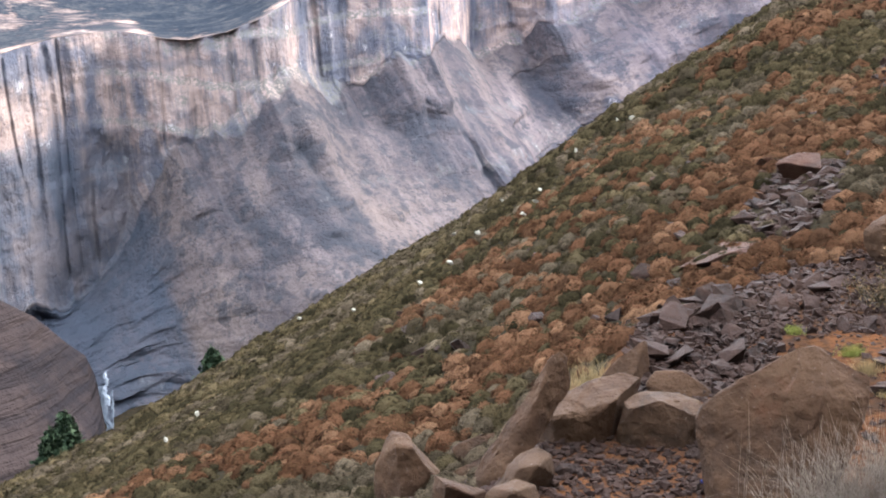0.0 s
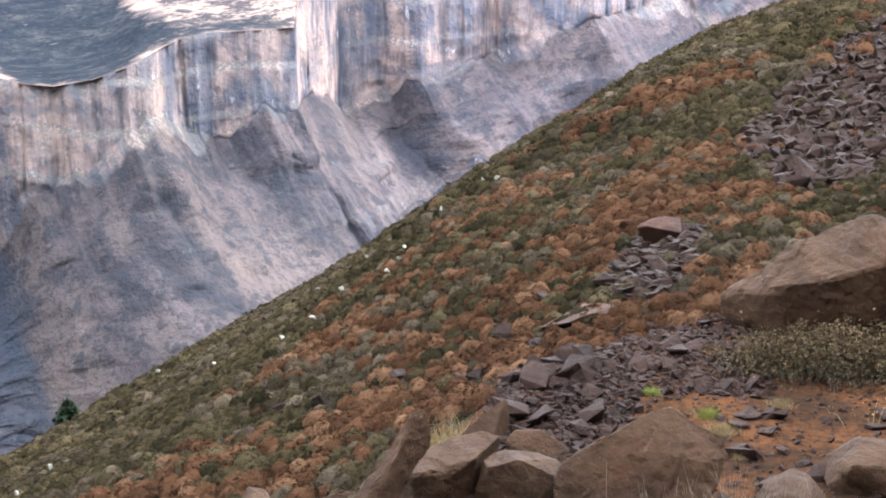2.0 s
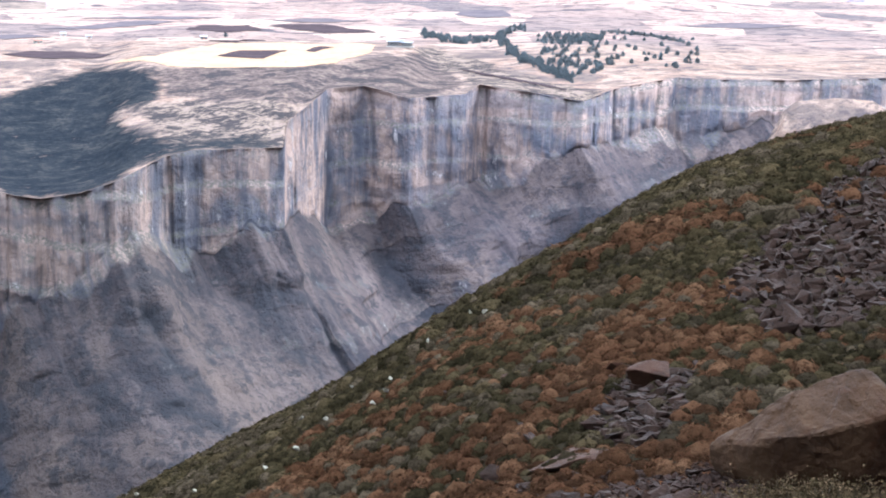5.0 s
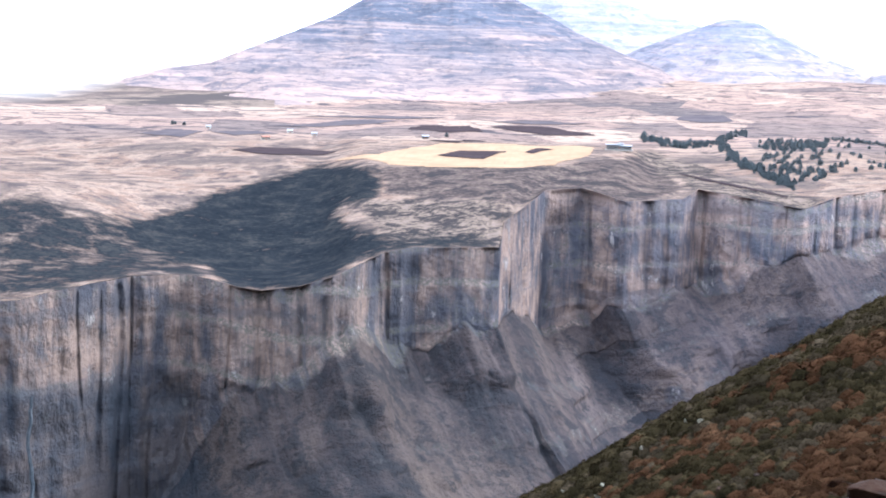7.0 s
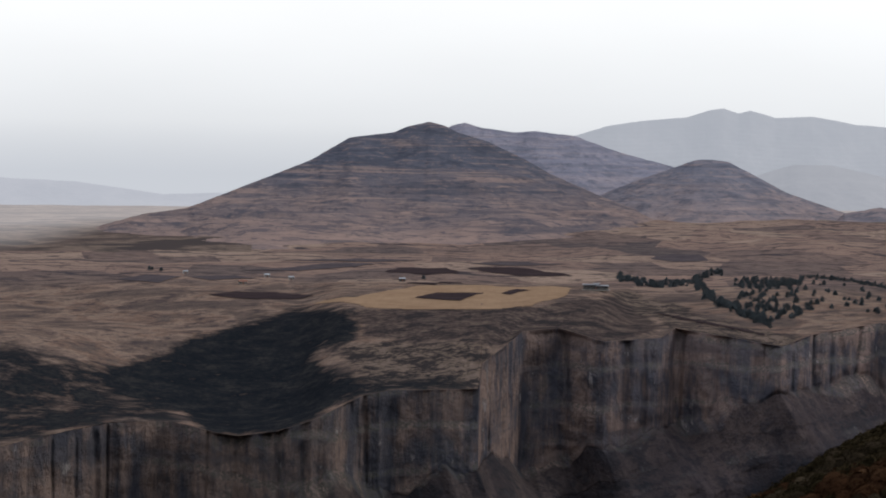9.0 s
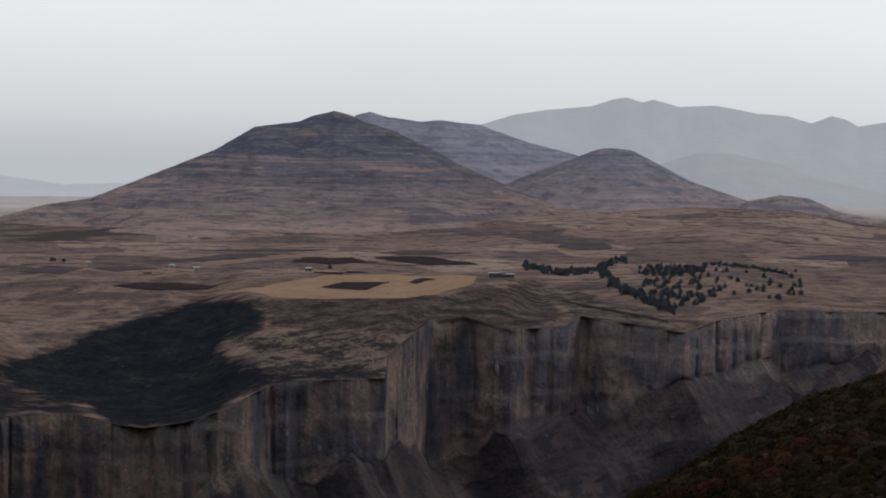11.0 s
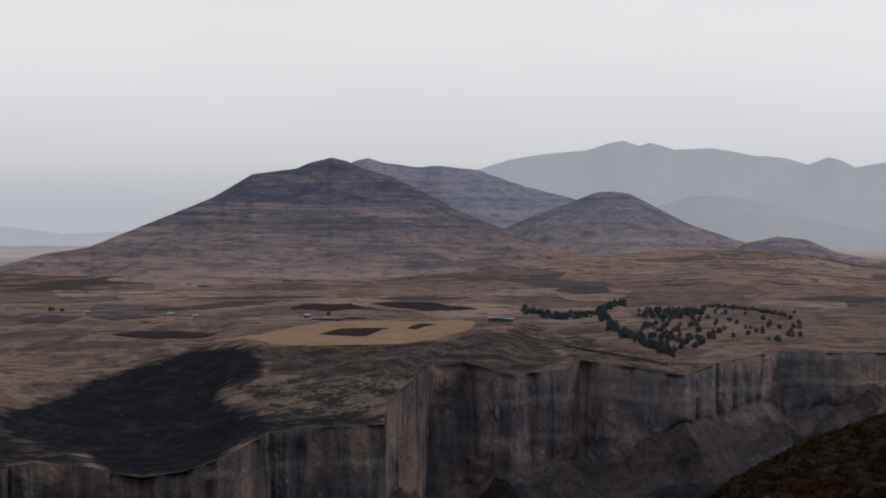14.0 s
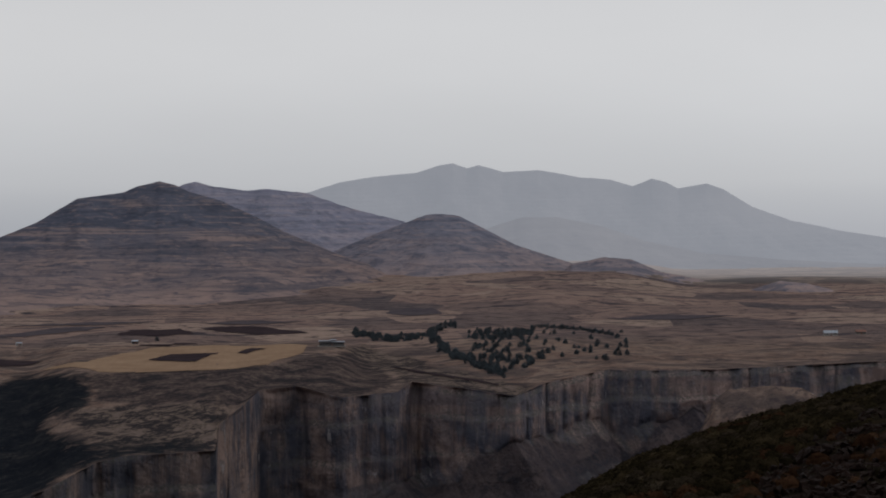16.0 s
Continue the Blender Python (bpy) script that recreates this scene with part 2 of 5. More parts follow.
    soil = n.mix(n.range(fine, 0.55, 0.66, 0, 0.2), soil, (0.0174, 0.0191, 0.0222))
    soil = n.mix(n.range(fine, 0.42, 0.34, 0, 0.12), soil, (0.0832, 0.0674, 0.0634))
    col = n.mix(n.range(n.maths("ADD", rock, n.maths("MULTIPLY", n.maths("SUBTRACT", mid, 0.5), 1.2)), 0.30, 0.62), soil, col)
    # haze painted in: the wall grows paler and slightly bluer
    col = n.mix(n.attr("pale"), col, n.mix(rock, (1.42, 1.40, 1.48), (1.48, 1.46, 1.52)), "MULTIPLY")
    # the left recess's shade, painted over the rock as dark blue
    col = n.mix(n.maths("MULTIPLY", n.attr("recess_shade"), n.range(big, 0.36, 0.58, 0.85, 0.6)), col, (0.030, 0.035, 0.046))
    height = n.maths("ADD", n.maths("MULTIPLY", n.maths("ADD", column, n.maths("MULTIPLY", streak, 0.6)), rock), n.maths("ADD", n.maths("MULTIPLY", mid, 1.4), n.maths("ADD", clump, n.maths("MULTIPLY", fine, 0.4))))
    return n.done(col, height, 0.6, 4.0)


def plateau_material():
    n = Net("dry_grass_plateau", 0.95)
    sep = n.node("ShaderNodeSeparateXYZ")
    n.put(sep.inputs[0], n.pos)
    band = n.noise(1.0, 6, 0.68, n.mapped((0.01164, 0.01, 0.018)), 0.35)
    mid, fine = n.noise(0.055, 5, 0.72, warp=0.3), n.noise(0.30, 4, 0.72)
    col = n.ramp(band, (0.40, (0.0613, 0.0476, 0.0523)), (0.45, (0.1286, 0.0900, 0.0803)), (0.495, (0.2452, 0.1753, 0.1435)), (0.54, (0.1715, 0.1065, 0.0851)), (0.60, (0.0662, 0.0523, 0.0560)))
    col = n.mix(0.4, col, (0.1556, 0.1185, 0.0934))
    cells = n.node("ShaderNodeTexVoronoi", Scale=1.0, Randomness=0.9)
    n.put(cells.inputs["Vector"], n.mapped((0.008245, 0.006, 0.0018), (0, 0, 0.25)))
    tone = n.node("ShaderNodeSeparateColor")
    n.put(tone.inputs[0], cells.outputs["Color"])
    plots = n.ramp(tone.outputs[0], (0.0, (0.06525, 0.06100, 0.07125)), (0.28, (0.15013, 0.11250, 0.10637)), (0.6, (0.25288, 0.17450, 0.14875)), (1.0, (0.33700, 0.25162, 0.20500)))
    worked = n.attr("worked")
    col = n.mix(n.maths("MULTIPLY", worked, 0.72), col, plots)
    # banks between terraces
    level = n.maths("ADD", n.maths("MULTIPLY", sep.outputs["Y"], 0.0135), n.maths("MULTIPLY", n.noise(0.006, 3), 3.0))
    bank = n.maths("ABSOLUTE", n.maths("SUBTRACT", n.maths("FRACT", level), 0.5))
    col = n.mix(n.maths("MULTIPLY", worked, n.maths("MULTIPLY", n.range(bank, 0.10, 0.04), n.range(n.noise(0.012, 3), 0.42, 0.52, 0, 0.95))), col, (0.0477, 0.0441, 0.0519))
    col = n.mix(n.range(mid, 0.52, 0.59, 0, 0.7), col, (0.0674, 0.0534, 0.0560))
    col = n.mix(n.range(mid, 0.44, 0.36, 0, 0.45), col, (0.2267, 0.1681, 0.1400))
    col = n.mix(n.range(fine, 0.55, 0.66, 0, 0.6), col, (0.0454, 0.0418, 0.0467))
    scrub = n.range(n.maths("ADD", n.attr("scrub"), n.maths("MULTIPLY", n.maths("SUBTRACT", mid, 0.5), 2.0)), 0.12, 0.72)
    green = n.ramp(n.maths("ADD", n.maths("MULTIPLY", fine, 0.4), n.maths("MULTIPLY", mid, 0.6)), (0.40, (0.0094, 0.0116, 0.0158)), (0.52, (0.0162, 0.0179, 0.0216)), (0.62, (0.0321, 0.0313, 0.0321)))
    mottle = n.maths("ADD", n.maths("MULTIPLY", mid, 0.55), n.maths("MULTIPLY", fine, 0.45))
    heath = n.ramp(mottle, (0.42, (0.1042, 0.0817, 0.0704)), (0.475, (0.0681, 0.0516, 0.0493)), (0.54, (0.0321, 0.0278, 0.0299)))
    col = n.mix(n.range(n.maths("ADD", n.attr("heath"), n.maths("SUBTRACT", mid, 0.5)), 0.2, 0.6, 0, 0.9), col, heath)
    grass = n.ramp(mottle, (0.43, (0.1533, 0.1165, 0.0998)), (0.49, (0.1111, 0.0858, 0.0704)), (0.515, (0.0514, 0.0421, 0.0416)), (0.56, (0.0335, 0.0292, 0.0306)))
    col = n.mix(n.range(n.maths("ADD", n.attr("dry"), n.maths("SUBTRACT", mid, 0.5)), 0.2, 0.7), col, grass)
    col = n.mix(scrub, col, green)
    return n.done(col, n.maths("ADD", mid, n.maths("MULTIPLY", fine, 0.4)), 0.9, 3.0)


def mountain_material(name, low, mid, high, terrace=0.5):
    n = Net(name, 0.95)
    sep = n.node("ShaderNodeSeparateXYZ")
    n.put(sep.inputs[0], n.pos)
    z = sep.outputs["Z"]
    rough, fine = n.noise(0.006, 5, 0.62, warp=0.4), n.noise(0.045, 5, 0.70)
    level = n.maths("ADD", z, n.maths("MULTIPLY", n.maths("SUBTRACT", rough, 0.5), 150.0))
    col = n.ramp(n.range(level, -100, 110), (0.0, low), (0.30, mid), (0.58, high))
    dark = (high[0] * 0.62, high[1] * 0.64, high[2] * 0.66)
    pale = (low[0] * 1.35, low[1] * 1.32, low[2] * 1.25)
    # broken benches of grass and rock, each a few metres high
    bench = n.noise(1.0, 3, 0.6, n.mapped((0.0022, 0.0022, 0.075)), 0.5)
    seam = n.noise(1.0, 4, 0.68, n.mapped((0.011, 0.011, 0.19)), 0.4)
    col = n.mix(n.range(bench, 0.54, 0.62, 0, terrace), col, pale)
    col = n.mix(n.range(bench, 0.46, 0.38, 0, 0.5), col, dark)
    col = n.mix(n.range(seam, 0.56, 0.63, 0, 0.4), col, pale)
    col = n.mix(n.range(seam, 0.45, 0.37, 0, 0.4), col, dark)
    patch = n.noise(0.014, 5, 0.68, warp=0.5)
    col = n.mix(n.range(patch, 0.52, 0.60, 0, 0.6), col, dark)
    col = n.mix(n.range(fine, 0.55, 0.64, 0, 0.7), col, dark)
    col = n.mix(n.range(fine, 0.43, 0.35, 0, 0.35), col, pale)
    return n.done(col, n.maths("ADD", n.maths("MULTIPLY", seam, 1.2), fine), 0.8, 6.0)


def plain_material(name, a, b, scale=1.0, rough=0.9, bump=0.02):
    n = Net(name, rough)
    n.bsdf.inputs["Specular IOR Level"].default_value = 0.35 if rough < 0.85 else 0.05
    f = n.noise(scale, 5, 0.6)
    return n.done(n.ramp(f, (0.3, a), (0.7, b)), f, 0.5, bump)


M_SOIL, M_SLOPE, M_CLIFF, M_PLATEAU = soil_material(), slope_material(), cliff_material(), plateau_material()
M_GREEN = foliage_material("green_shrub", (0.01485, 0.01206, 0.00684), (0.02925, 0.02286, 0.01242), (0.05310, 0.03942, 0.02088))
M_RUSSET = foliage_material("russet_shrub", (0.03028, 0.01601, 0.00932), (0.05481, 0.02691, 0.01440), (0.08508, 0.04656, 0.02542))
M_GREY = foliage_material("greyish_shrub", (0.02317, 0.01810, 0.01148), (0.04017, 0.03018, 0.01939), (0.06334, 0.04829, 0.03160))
M_BOULDER = boulder_material("brown_boulder", (0.02565, 0.01224, 0.00558), (0.04590, 0.02475, 0.01242), (0.01332, 0.00657, 0.00324))
M_LICHEN = boulder_material("lichened_boulder", (0.0275, 0.0142, 0.0072), (0.0460, 0.0262, 0.0142), (0.0130, 0.0070, 0.0037), 2.2, 0.8)
M_SCREE = boulder_material("purple_grey_scree", (0.01395, 0.00648, 0.00396), (0.02610, 0.01368, 0.00918), (0.00594, 0.00306, 0.00207), 2.0, 0.1)
M_REDROCK = boulder_material("reddish_stone", (0.02908, 0.01236, 0.00682), (0.04063, 0.02015, 0.01182), (0.01454, 0.00715, 0.00446), 2.0, 0.1)
M_PALE = boulder_material("pale_stone", (0.1485, 0.1384, 0.1078), (0.1898, 0.1791, 0.1463), (0.1073, 0.09361, 0.07315), 3.0, 0.1)

# ---- the lie of the land ----
# the camera's hillside: pitch of its brow along the bearings, distance of that brow, end of the near terrace
# the steep climb past -26 is unseen, added to block light
BROW = table([(60, -31), (40, -29), (27, -25.4), (19, -23.5), (14.6, -22.25), (10.3, -20.4), (5.9, -18.25), (1.6, -16.4), (-0.5, -15.35), (-2.6, -14.05), (-4.7, -12.75), (-6.7, -11.6),
              (-8.5, -10.4), (-10.1, -9.2), (-12.4, -7.95), (-14.8, -6.95), (-16.5, -6.35), (-18.4, -5.8), (-21.4, -4.95), (-26, -3.4), (-33, 2.0), (-42, 11), (-60, 24), (-100, 30)])
BROW_FAR = table([(60, 55), (20, 62), (5, 66), (-5, 72), (-14, 84), (-22, 95), (-60, 110)])
TERRACE_END = table([(60, 10), (6, 11.5), (1, 12.5), (-3, 14.5), (-6, 16.5), (-12, 18.5), (-22, 20), (-60, 20)])
TERRACE = -6.0


def ground_z(b, r):
    """Height of the camera's hillside at a bearing and distance."""
    b, r = np.broadcast_arrays(np.asarray(b, float), np.asarray(r, float))
    far, brow_z, end = BROW_FAR(b), BROW_FAR(b) * tan_d(BROW(b)), TERRACE_END(b)
    x, y = plan(b, r)
    near = -1.6 + (TERRACE + 1.6) * smooth(1.8, 9.0, r)
    u = np.clip((r - end) / (far - end), 0, 1)
    on = TERRACE + (brow_z - TERRACE) * u + (1.3 - 1.15 * smooth(-3, 10, b)) * np.sin(np.pi * u) * smooth(0.05, 0.5, u)
    over = np.maximum(r - far, 0)
    fall = brow_z - over * (0.45 + 0.33 * smooth(0, 60, over)) - 0.02 * np.minimum(over, 12) ** 2
    z = np.where(r < end, near, np.where(r < far, on, fall))
    z = z + (0.28 * fbm(x / 6, y / 6, 3) + 0.07 * fbm(x / 1.3, y / 1.3, 5)) * smooth(8, 14, r)
    z = np.maximum(z, -275 + 4 * fbm(x / 60, y / 60, 8))
    # unseen rise behind and to the right, added to keep sky light off the near slope
    back = np.where(b < 0, smooth(42, 75, -b), smooth(75, 125, b))
    return z * (1 - back) + back * (-1.6 + 0.70 * np.minimum(np.maximum(r - 4.0, 0), 170) + 1.5 * fbm(x / 40, y / 40, 9) * smooth(4, 30, r))


def on_slope(b, drop):
    """Distance and height at which a line of sight at that bearing and pitch meets the hillside."""
    r = np.linspace(9, 130, 1600)
    pitch = np.degrees(np.arctan2(ground_z(b, r), r))
    k = int(np.argmax(pitch >= drop))
    return float(r[k]), float(ground_z(b, r[k]))


# the far side of the gorge: rim height and pitch, foot of the cliff
RIM_PITCH = table([(50, -9.6), (25, -9.6), (18.7, -9.3), (16.8, -8.88), (14.9, -8.51), (13, -8.5), (12.2, -8.62), (11.2, -8.9), (10.4, -9.02), (9.06, -8.89), (7.9, -8.54), (6.9, -8.03), (6.1, -7.63), (5.1, -7.42),
                   (2.02, -7.34), (1.92, -6.50), (0.8, -5.58), (0.5, -5.33), (-0.76, -5.2), (-2.35, -5.63), (-4.3, -5.46), (-4.8, -5.1), (-6.6, -5.36), (-8.4, -5.66), (-9.5, -5.2), (-11.7, -4.74),
                   (-12.7, -4.77), (-15.6, -4.7), (-18.3, -4.55), (-21, -4.39), (-26, -4.2), (-50, -3.8)])
RIM_Z = table([(50, -122), (18.7, -120), (16.8, -118), (14, -119), (12.2, -121), (10.4, -125), (9, -122), (7, -113), (5.5, -109), (2.02, -108), (1.92, -103), (0.8, -95), (0.5, -93), (-0.76, -92), (-2.35, -98), (-4.3, -98), (-4.8, -94), (-6.6, -97), (-8.4, -101), (-9.5, -96), (-11.7, -92), (-15.6, -93), (-50, -92)])
FOOT_PITCH = table([(50, -17), (18, -17.1), (16, -17.0), (14.2, -16.2), (12.8, -13.8), (11.5, -12.4), (10, -12.2), (8.25, -11.2), (7.3, -10.4), (5, -10.75), (3.3, -9.93), (1.7, -9.5), (0.6, -10.2), (-0.9, -9.8),
                    (-2.9, -9.1), (-4.8, -8.0), (-7.3, -7.55), (-9.6, -6.9), (-11.7, -6.55), (-21, -6.0), (-50, -5.5)])


def ragged(b):
    """Unevenness of the cliff's foot, in metres."""
    return 14 * fbm(np.asarray(b) * 0.9, 2.2, 43, 4)


def rim_line(b):
    """Distance of the rim before its buttresses are cut."""
    return RIM_Z(b) / tan_d(RIM_PITCH(b))


def along(b):
    """Metres along the rim."""
    line = np.linspace(-60, 60, 4801)
    px, py = plan(line, rim_line(line))
    run = np.concatenate([[0], np.cumsum(np.maximum(np.hypot(np.diff(px), np.diff(py)) * 0.5, 0.25))])
    return np.interp(b, line, run)


def flutes(b):
    """How far the buttresses stand out of the cliff, in metres."""
    a = along(np.asarray(b, float))
    sharp = 1 - 2.2 * np.abs(fbm(a / 52, 0.5, 21, 2))
    return 5.5 * sharp + 2.6 * (1 - 2.2 * np.abs(fbm(a / 17, 7.5, 22, 2)))


def soft_rim(b, wide):
    """The rim's distance, smoothed towards its nearest points over some degrees."""
    return 900 - 30 * np.log(sum(np.exp((900 - rim_line(b + k * wide)) / 30) for k in np.linspace(-1, 1, 15)) / 15)


def rim_r(b):
    return rim_line(b) - flutes(np.asarray(b, float))


def in_ring(px, py, ring):
    """Which points lie inside a closed ring of corners."""
    inside = np.zeros(np.shape(px), bool)
    for (ax, ay), (bx, by) in zip(ring, ring[1:] + ring[:1]):
        cross = (ay > py) != (by > py)
        inside ^= cross & (px < (bx - ax) * (py - ay) / (by - ay + 1e-12) + ax)
    return inside


def plateau_z(b, r):
    """Height of the grassy tableland beyond the gorge."""
    b, r = np.broadcast_arrays(np.asarray(b, float), np.asarray(r, float))
    edge, away = rim_r(b), 0
    away = np.maximum(r - edge, 0)
    inland = np.maximum(r - sum(rim_line(b + k) for k in np.linspace(-0.9, 0.9, 7)) / 7, 0)
    x, y = plan(b, r)
    table_z = -98 + 3.0 * smooth(1500, 2400, r)
    soft_z = sum(RIM_Z(b + k) for k in np.linspace(-1.5, 1.5, 9)) / 9
    lip = RIM_Z(b) + (soft_z - RIM_Z(b)) * smooth(0, 45, away)
    z = lip + (table_z - lip) * smooth(0, 330, inland) * smooth(0, 40, away)
    axis = np.interp(r, [760, 850, 1000, 1200, 1500], [10.6, 11.0, 12.6, 16.0, 21.0])
    side = np.abs(b - axis) * np.pi / 180 * r
    z = z - 9.0 * (1 - smooth(20, 170, side)) * (1 - smooth(1200, 1600, r)) * smooth(0, 120, away)
    z = z + 7 * np.exp(-((b - 17.5) / 3.0) ** 2 - ((r - 1000) / 130) ** 2)
    # the mesa of the stubble field and the knoll of the conifers
    z = z + 8.0 * smooth(8.6, 6.6, b) * smooth(-3.4, -2.0, b) * smooth(10, 120, inland) * smooth(1520, 1360, r)
    z = z + 10.0 * np.exp(-((b + 9.2) / 2.6) ** 2 - ((r - 1330) / 130) ** 2) * smooth(0, 110, inland)
    z = z + (19 + 9 * fbm(x / 210, y / 150, 33, 3)) * smooth(1850, 2900, r) * smooth(3, -2, b) * smooth(-15, -11.5, b)
    roll = 3.6 * fbm(x / 110, y / 110, 31, 4) + 9 * np.maximum(fbm(x / 420, y / 420, 32, 3), -0.1) * smooth(1650, 2300, r)
    return z + roll * smooth(10, 120, away)


def ground_meshes():
    bearing = np.concatenate([np.linspace(-180, -62, 50), np.arange(-60, -26, 1.0), np.arange(-26, 24, 0.3), np.arange(24, 60, 1.0), np.linspace(62, 180, 50)])
    dist = np.concatenate([np.linspace(0.0, 9, 14), np.geomspace(9.6, 130, 150), np.geomspace(140, 4900, 50)])
    b, r = np.meshgrid(bearing, dist, indexing="ij")
    x, y = plan(b, r)
    x, y = x + 0.2 * (1 - smooth(0, 6, r)), y + 0.15 * (1 - smooth(0, 6, r))
    ob = part("ground", sheet("ground", x, y, ground_z(b, r), M_SLOPE))
    ob.data.materials.append(M_SOIL)
    c = np.minimum(b[:-1, :-1], b[1:, 1:]).ravel(), r[:-1, :-1].ravel()
    soil = (c[1] < TERRACE_END(c[0]) + 0.8) & ((np.abs(c[0]) < 90) | (c[1] < 7))
    ob.data.polygons.foreach_set("material_index", soil.astype(np.int32))
    return tagged(ob, "steep earthy hillside falling into a gorge with a stony terrace", "ground", kind="structure")


def gorge_mesh():
    """The far wall of the gorge: columned cliff in lava beds above a gullied slope, one sheet from rim to river."""
    bearing = np.concatenate([np.arange(-48, -23, 0.4), np.arange(-23, 23, 0.042), np.arange(23, 48, 0.4)])
    v = np.concatenate([np.linspace(0, 1, 120), np.linspace(1, 2, 190)[1:]])
    b, t = np.meshgrid(bearing, v, indexing="ij")
    a = along(b)
    rim, rz = rim_r(b), RIM_Z(b)
    foot_r = rim_line(b) - 20 - 0.45 * flutes(b)
    foot_z = rim_line(b) * tan_d(FOOT_PITCH(b)) + ragged(b)
    up, low = np.clip(t, 0, 1), np.clip(t - 1, 0, 1)
    apron_r = sum(soft_rim(bearing + k, 1.3) for k in np.linspace(-1, 1, 9))[:, None] / 9 - 26
    apron_z = sum(rim_line(bearing + k) * tan_d(FOOT_PITCH(bearing + k)) for k in np.linspace(-1.6, 1.6, 13))[:, None] / 13
    z = rz + (foot_z - rz) * up
    # stepped lava beds with a ledge at each, columns between
    bed = (z + 15 * fbm(a / 70, 1.0, 51, 4)) / 23.0
    inside = bed - np.floor(bed)
    ledge = smooth(0.82, 1.0, inside)
    step = (np.floor(bed) + ledge) * 23.0
    lean = np.clip(up + 0.35 * ((rz - step) / np.maximum(rz - foot_z, 20) - up) * smooth(0, 0.15, up) * smooth(1.0, 0.8, up), 0, 1)
    r = rim + (foot_r - rim) * lean
    column = np.abs(fbm(a / 8.0, z / 120, 52, 2))
    joint = smooth(0.13, 0.0, np.abs(fbm(a / 11.0, z / 140, 72, 2)))
    slot = smooth(0.12, 0.0, np.abs(fbm(a / 27.0, z / 150, 56, 2)))
    face = smooth(0.0, 0.04, up) * smooth(1.0, 0.9, up)
    r = r + face * (2.6 * (column - 0.25) + 2.6 * joint + 4.0 * slot + 1.6 * fbm(a / 4.0, z / 11, 53, 3) + 3.0 * fbm(a / 20, z / 24, 55, 3))
    # the slope below spreads into an apron and falls away down-valley
    fan = smooth(0.0, 0.30, low)
    x, y = plan(b, r + (apron_r - r) * fan)
    z = z + (apron_z - z) * fan
    drop = np.maximum(z + 276, 10) * low
    pitch_run = 1.30 + 0.16 * fbm(a / 120, low * 1.5, 54, 2)
    gul = np.abs(fbm(a / 95 + 0.10 * low, low * 0.8, 61, 2))
    rib = np.abs(fbm(a / 31, low * 1.4 + 3.0, 62, 3))
    gully = np.clip(1 - gul * 3.4, 0, 1)
    rill = np.clip(1 - rib * 3.0, 0, 1)
    grow = smooth(0.0, 0.22, low)
    knobs = 5.0 * fbm(a / 55, low * 4.5, 66, 3) + 4.5 * fbm(a / 17, low * 15, 64, 4)
    out = drop * pitch_run - grow * ((12 * gully + 8.5 * rill) * (0.6 + 0.8 * vnoise(a / 70, low * 5, 70)) - knobs)
    # broken bands of rock crossing the slope
    band = smooth(0.12, 0.30, fbm(a / 170, low * 7, 65, 3)) * smooth(0.05, 0.15, low)
    shelf = (drop / 16.0) - np.floor(drop / 16.0)
    out = out + band * 0.6 * (smooth(0.55, 1.0, shelf) - shelf)
    x, y = x + 0.52 * out, y - 0.854 * out
    z = z - drop + 1.0 * grow * fbm(a / 7, low * 30, 68, 3)
    spread = fbm(a / 26, t * 4, 69, 4)
    rock = np.maximum(smooth(1.06, 0.97, t + 0.12 * spread), 0.35 * band * smooth(0.2, 0.5, shelf))
    bb, pitch = np.degrees(np.arctan2(-x, y)), np.degrees(np.arctan2(z, np.hypot(x, y)))
    # where the shade of the left recess goes into the colour
    shade_mask = smooth(12.4, 13.6, b + 0.8 * fbm(b * 1.5, z / 30, 57)) * smooth(-11.6, -12.8, pitch + 0.7 * fbm(b * 2, z / 20, 58))
    # share of painted haze, rising down the gorge to the right
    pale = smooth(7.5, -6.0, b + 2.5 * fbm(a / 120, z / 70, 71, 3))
    ob = part("gorge_wall", sheet("gorge_wall", x, y, z, M_CLIFF, {"rock": rock, "along": a, "down": drop, "gully": np.maximum(gully, 0.7 * rill) * grow, "recess_shade": shade_mask, "pale": pale}))
    tagged(ob, "tall columned basalt cliff above a steep gullied scrub slope", "cliff", kind="structure")


# scrub and heath areas; shade over hollow and shoulder is painted with them
SCRUB = [(15.6, -6.9), (13.6, -6.45), (12.2, -5.75), (10.8, -5.3), (8.9, -4.72), (7.6, -4.66), (6.7, -4.8), (6.2, -5.3), (7.1, -5.9), (8.2, -6.4), (6.4, -6.9), (6.2, -7.5), (7.7, -8.3), (8.9, -9.1), (10.4, -9.3), (11.9, -9.0), (12.3, -8.2)]
SHOULDER = [(26, -5.9), (18, -5.9), (15.6, -6.5), (13.9, -7.2), (12.9, -7.9), (12.4, -8.9), (15, -9.2), (26, -10)]
GRASSY = [(7.5, -5.8), (3.0, -5.75), (0.9, -5.9), (1.6, -6.4), (2.2, -7.4), (5.6, -7.5), (6.4, -6.8)]
RIM_SCRUB = [(7.2, -6.9), (5.5, -7.05), (2.5, -7.0), (2.2, -7.5), (6.4, -8.0)]
STRIP = [(-2.2, -3.95), (-3.2, -3.85), (-5.5, -4.6), (-8.0, -5.2), (-9.3, -5.35), (-8.4, -5.8), (-5, -5.25), (-3.6, -4.6)]
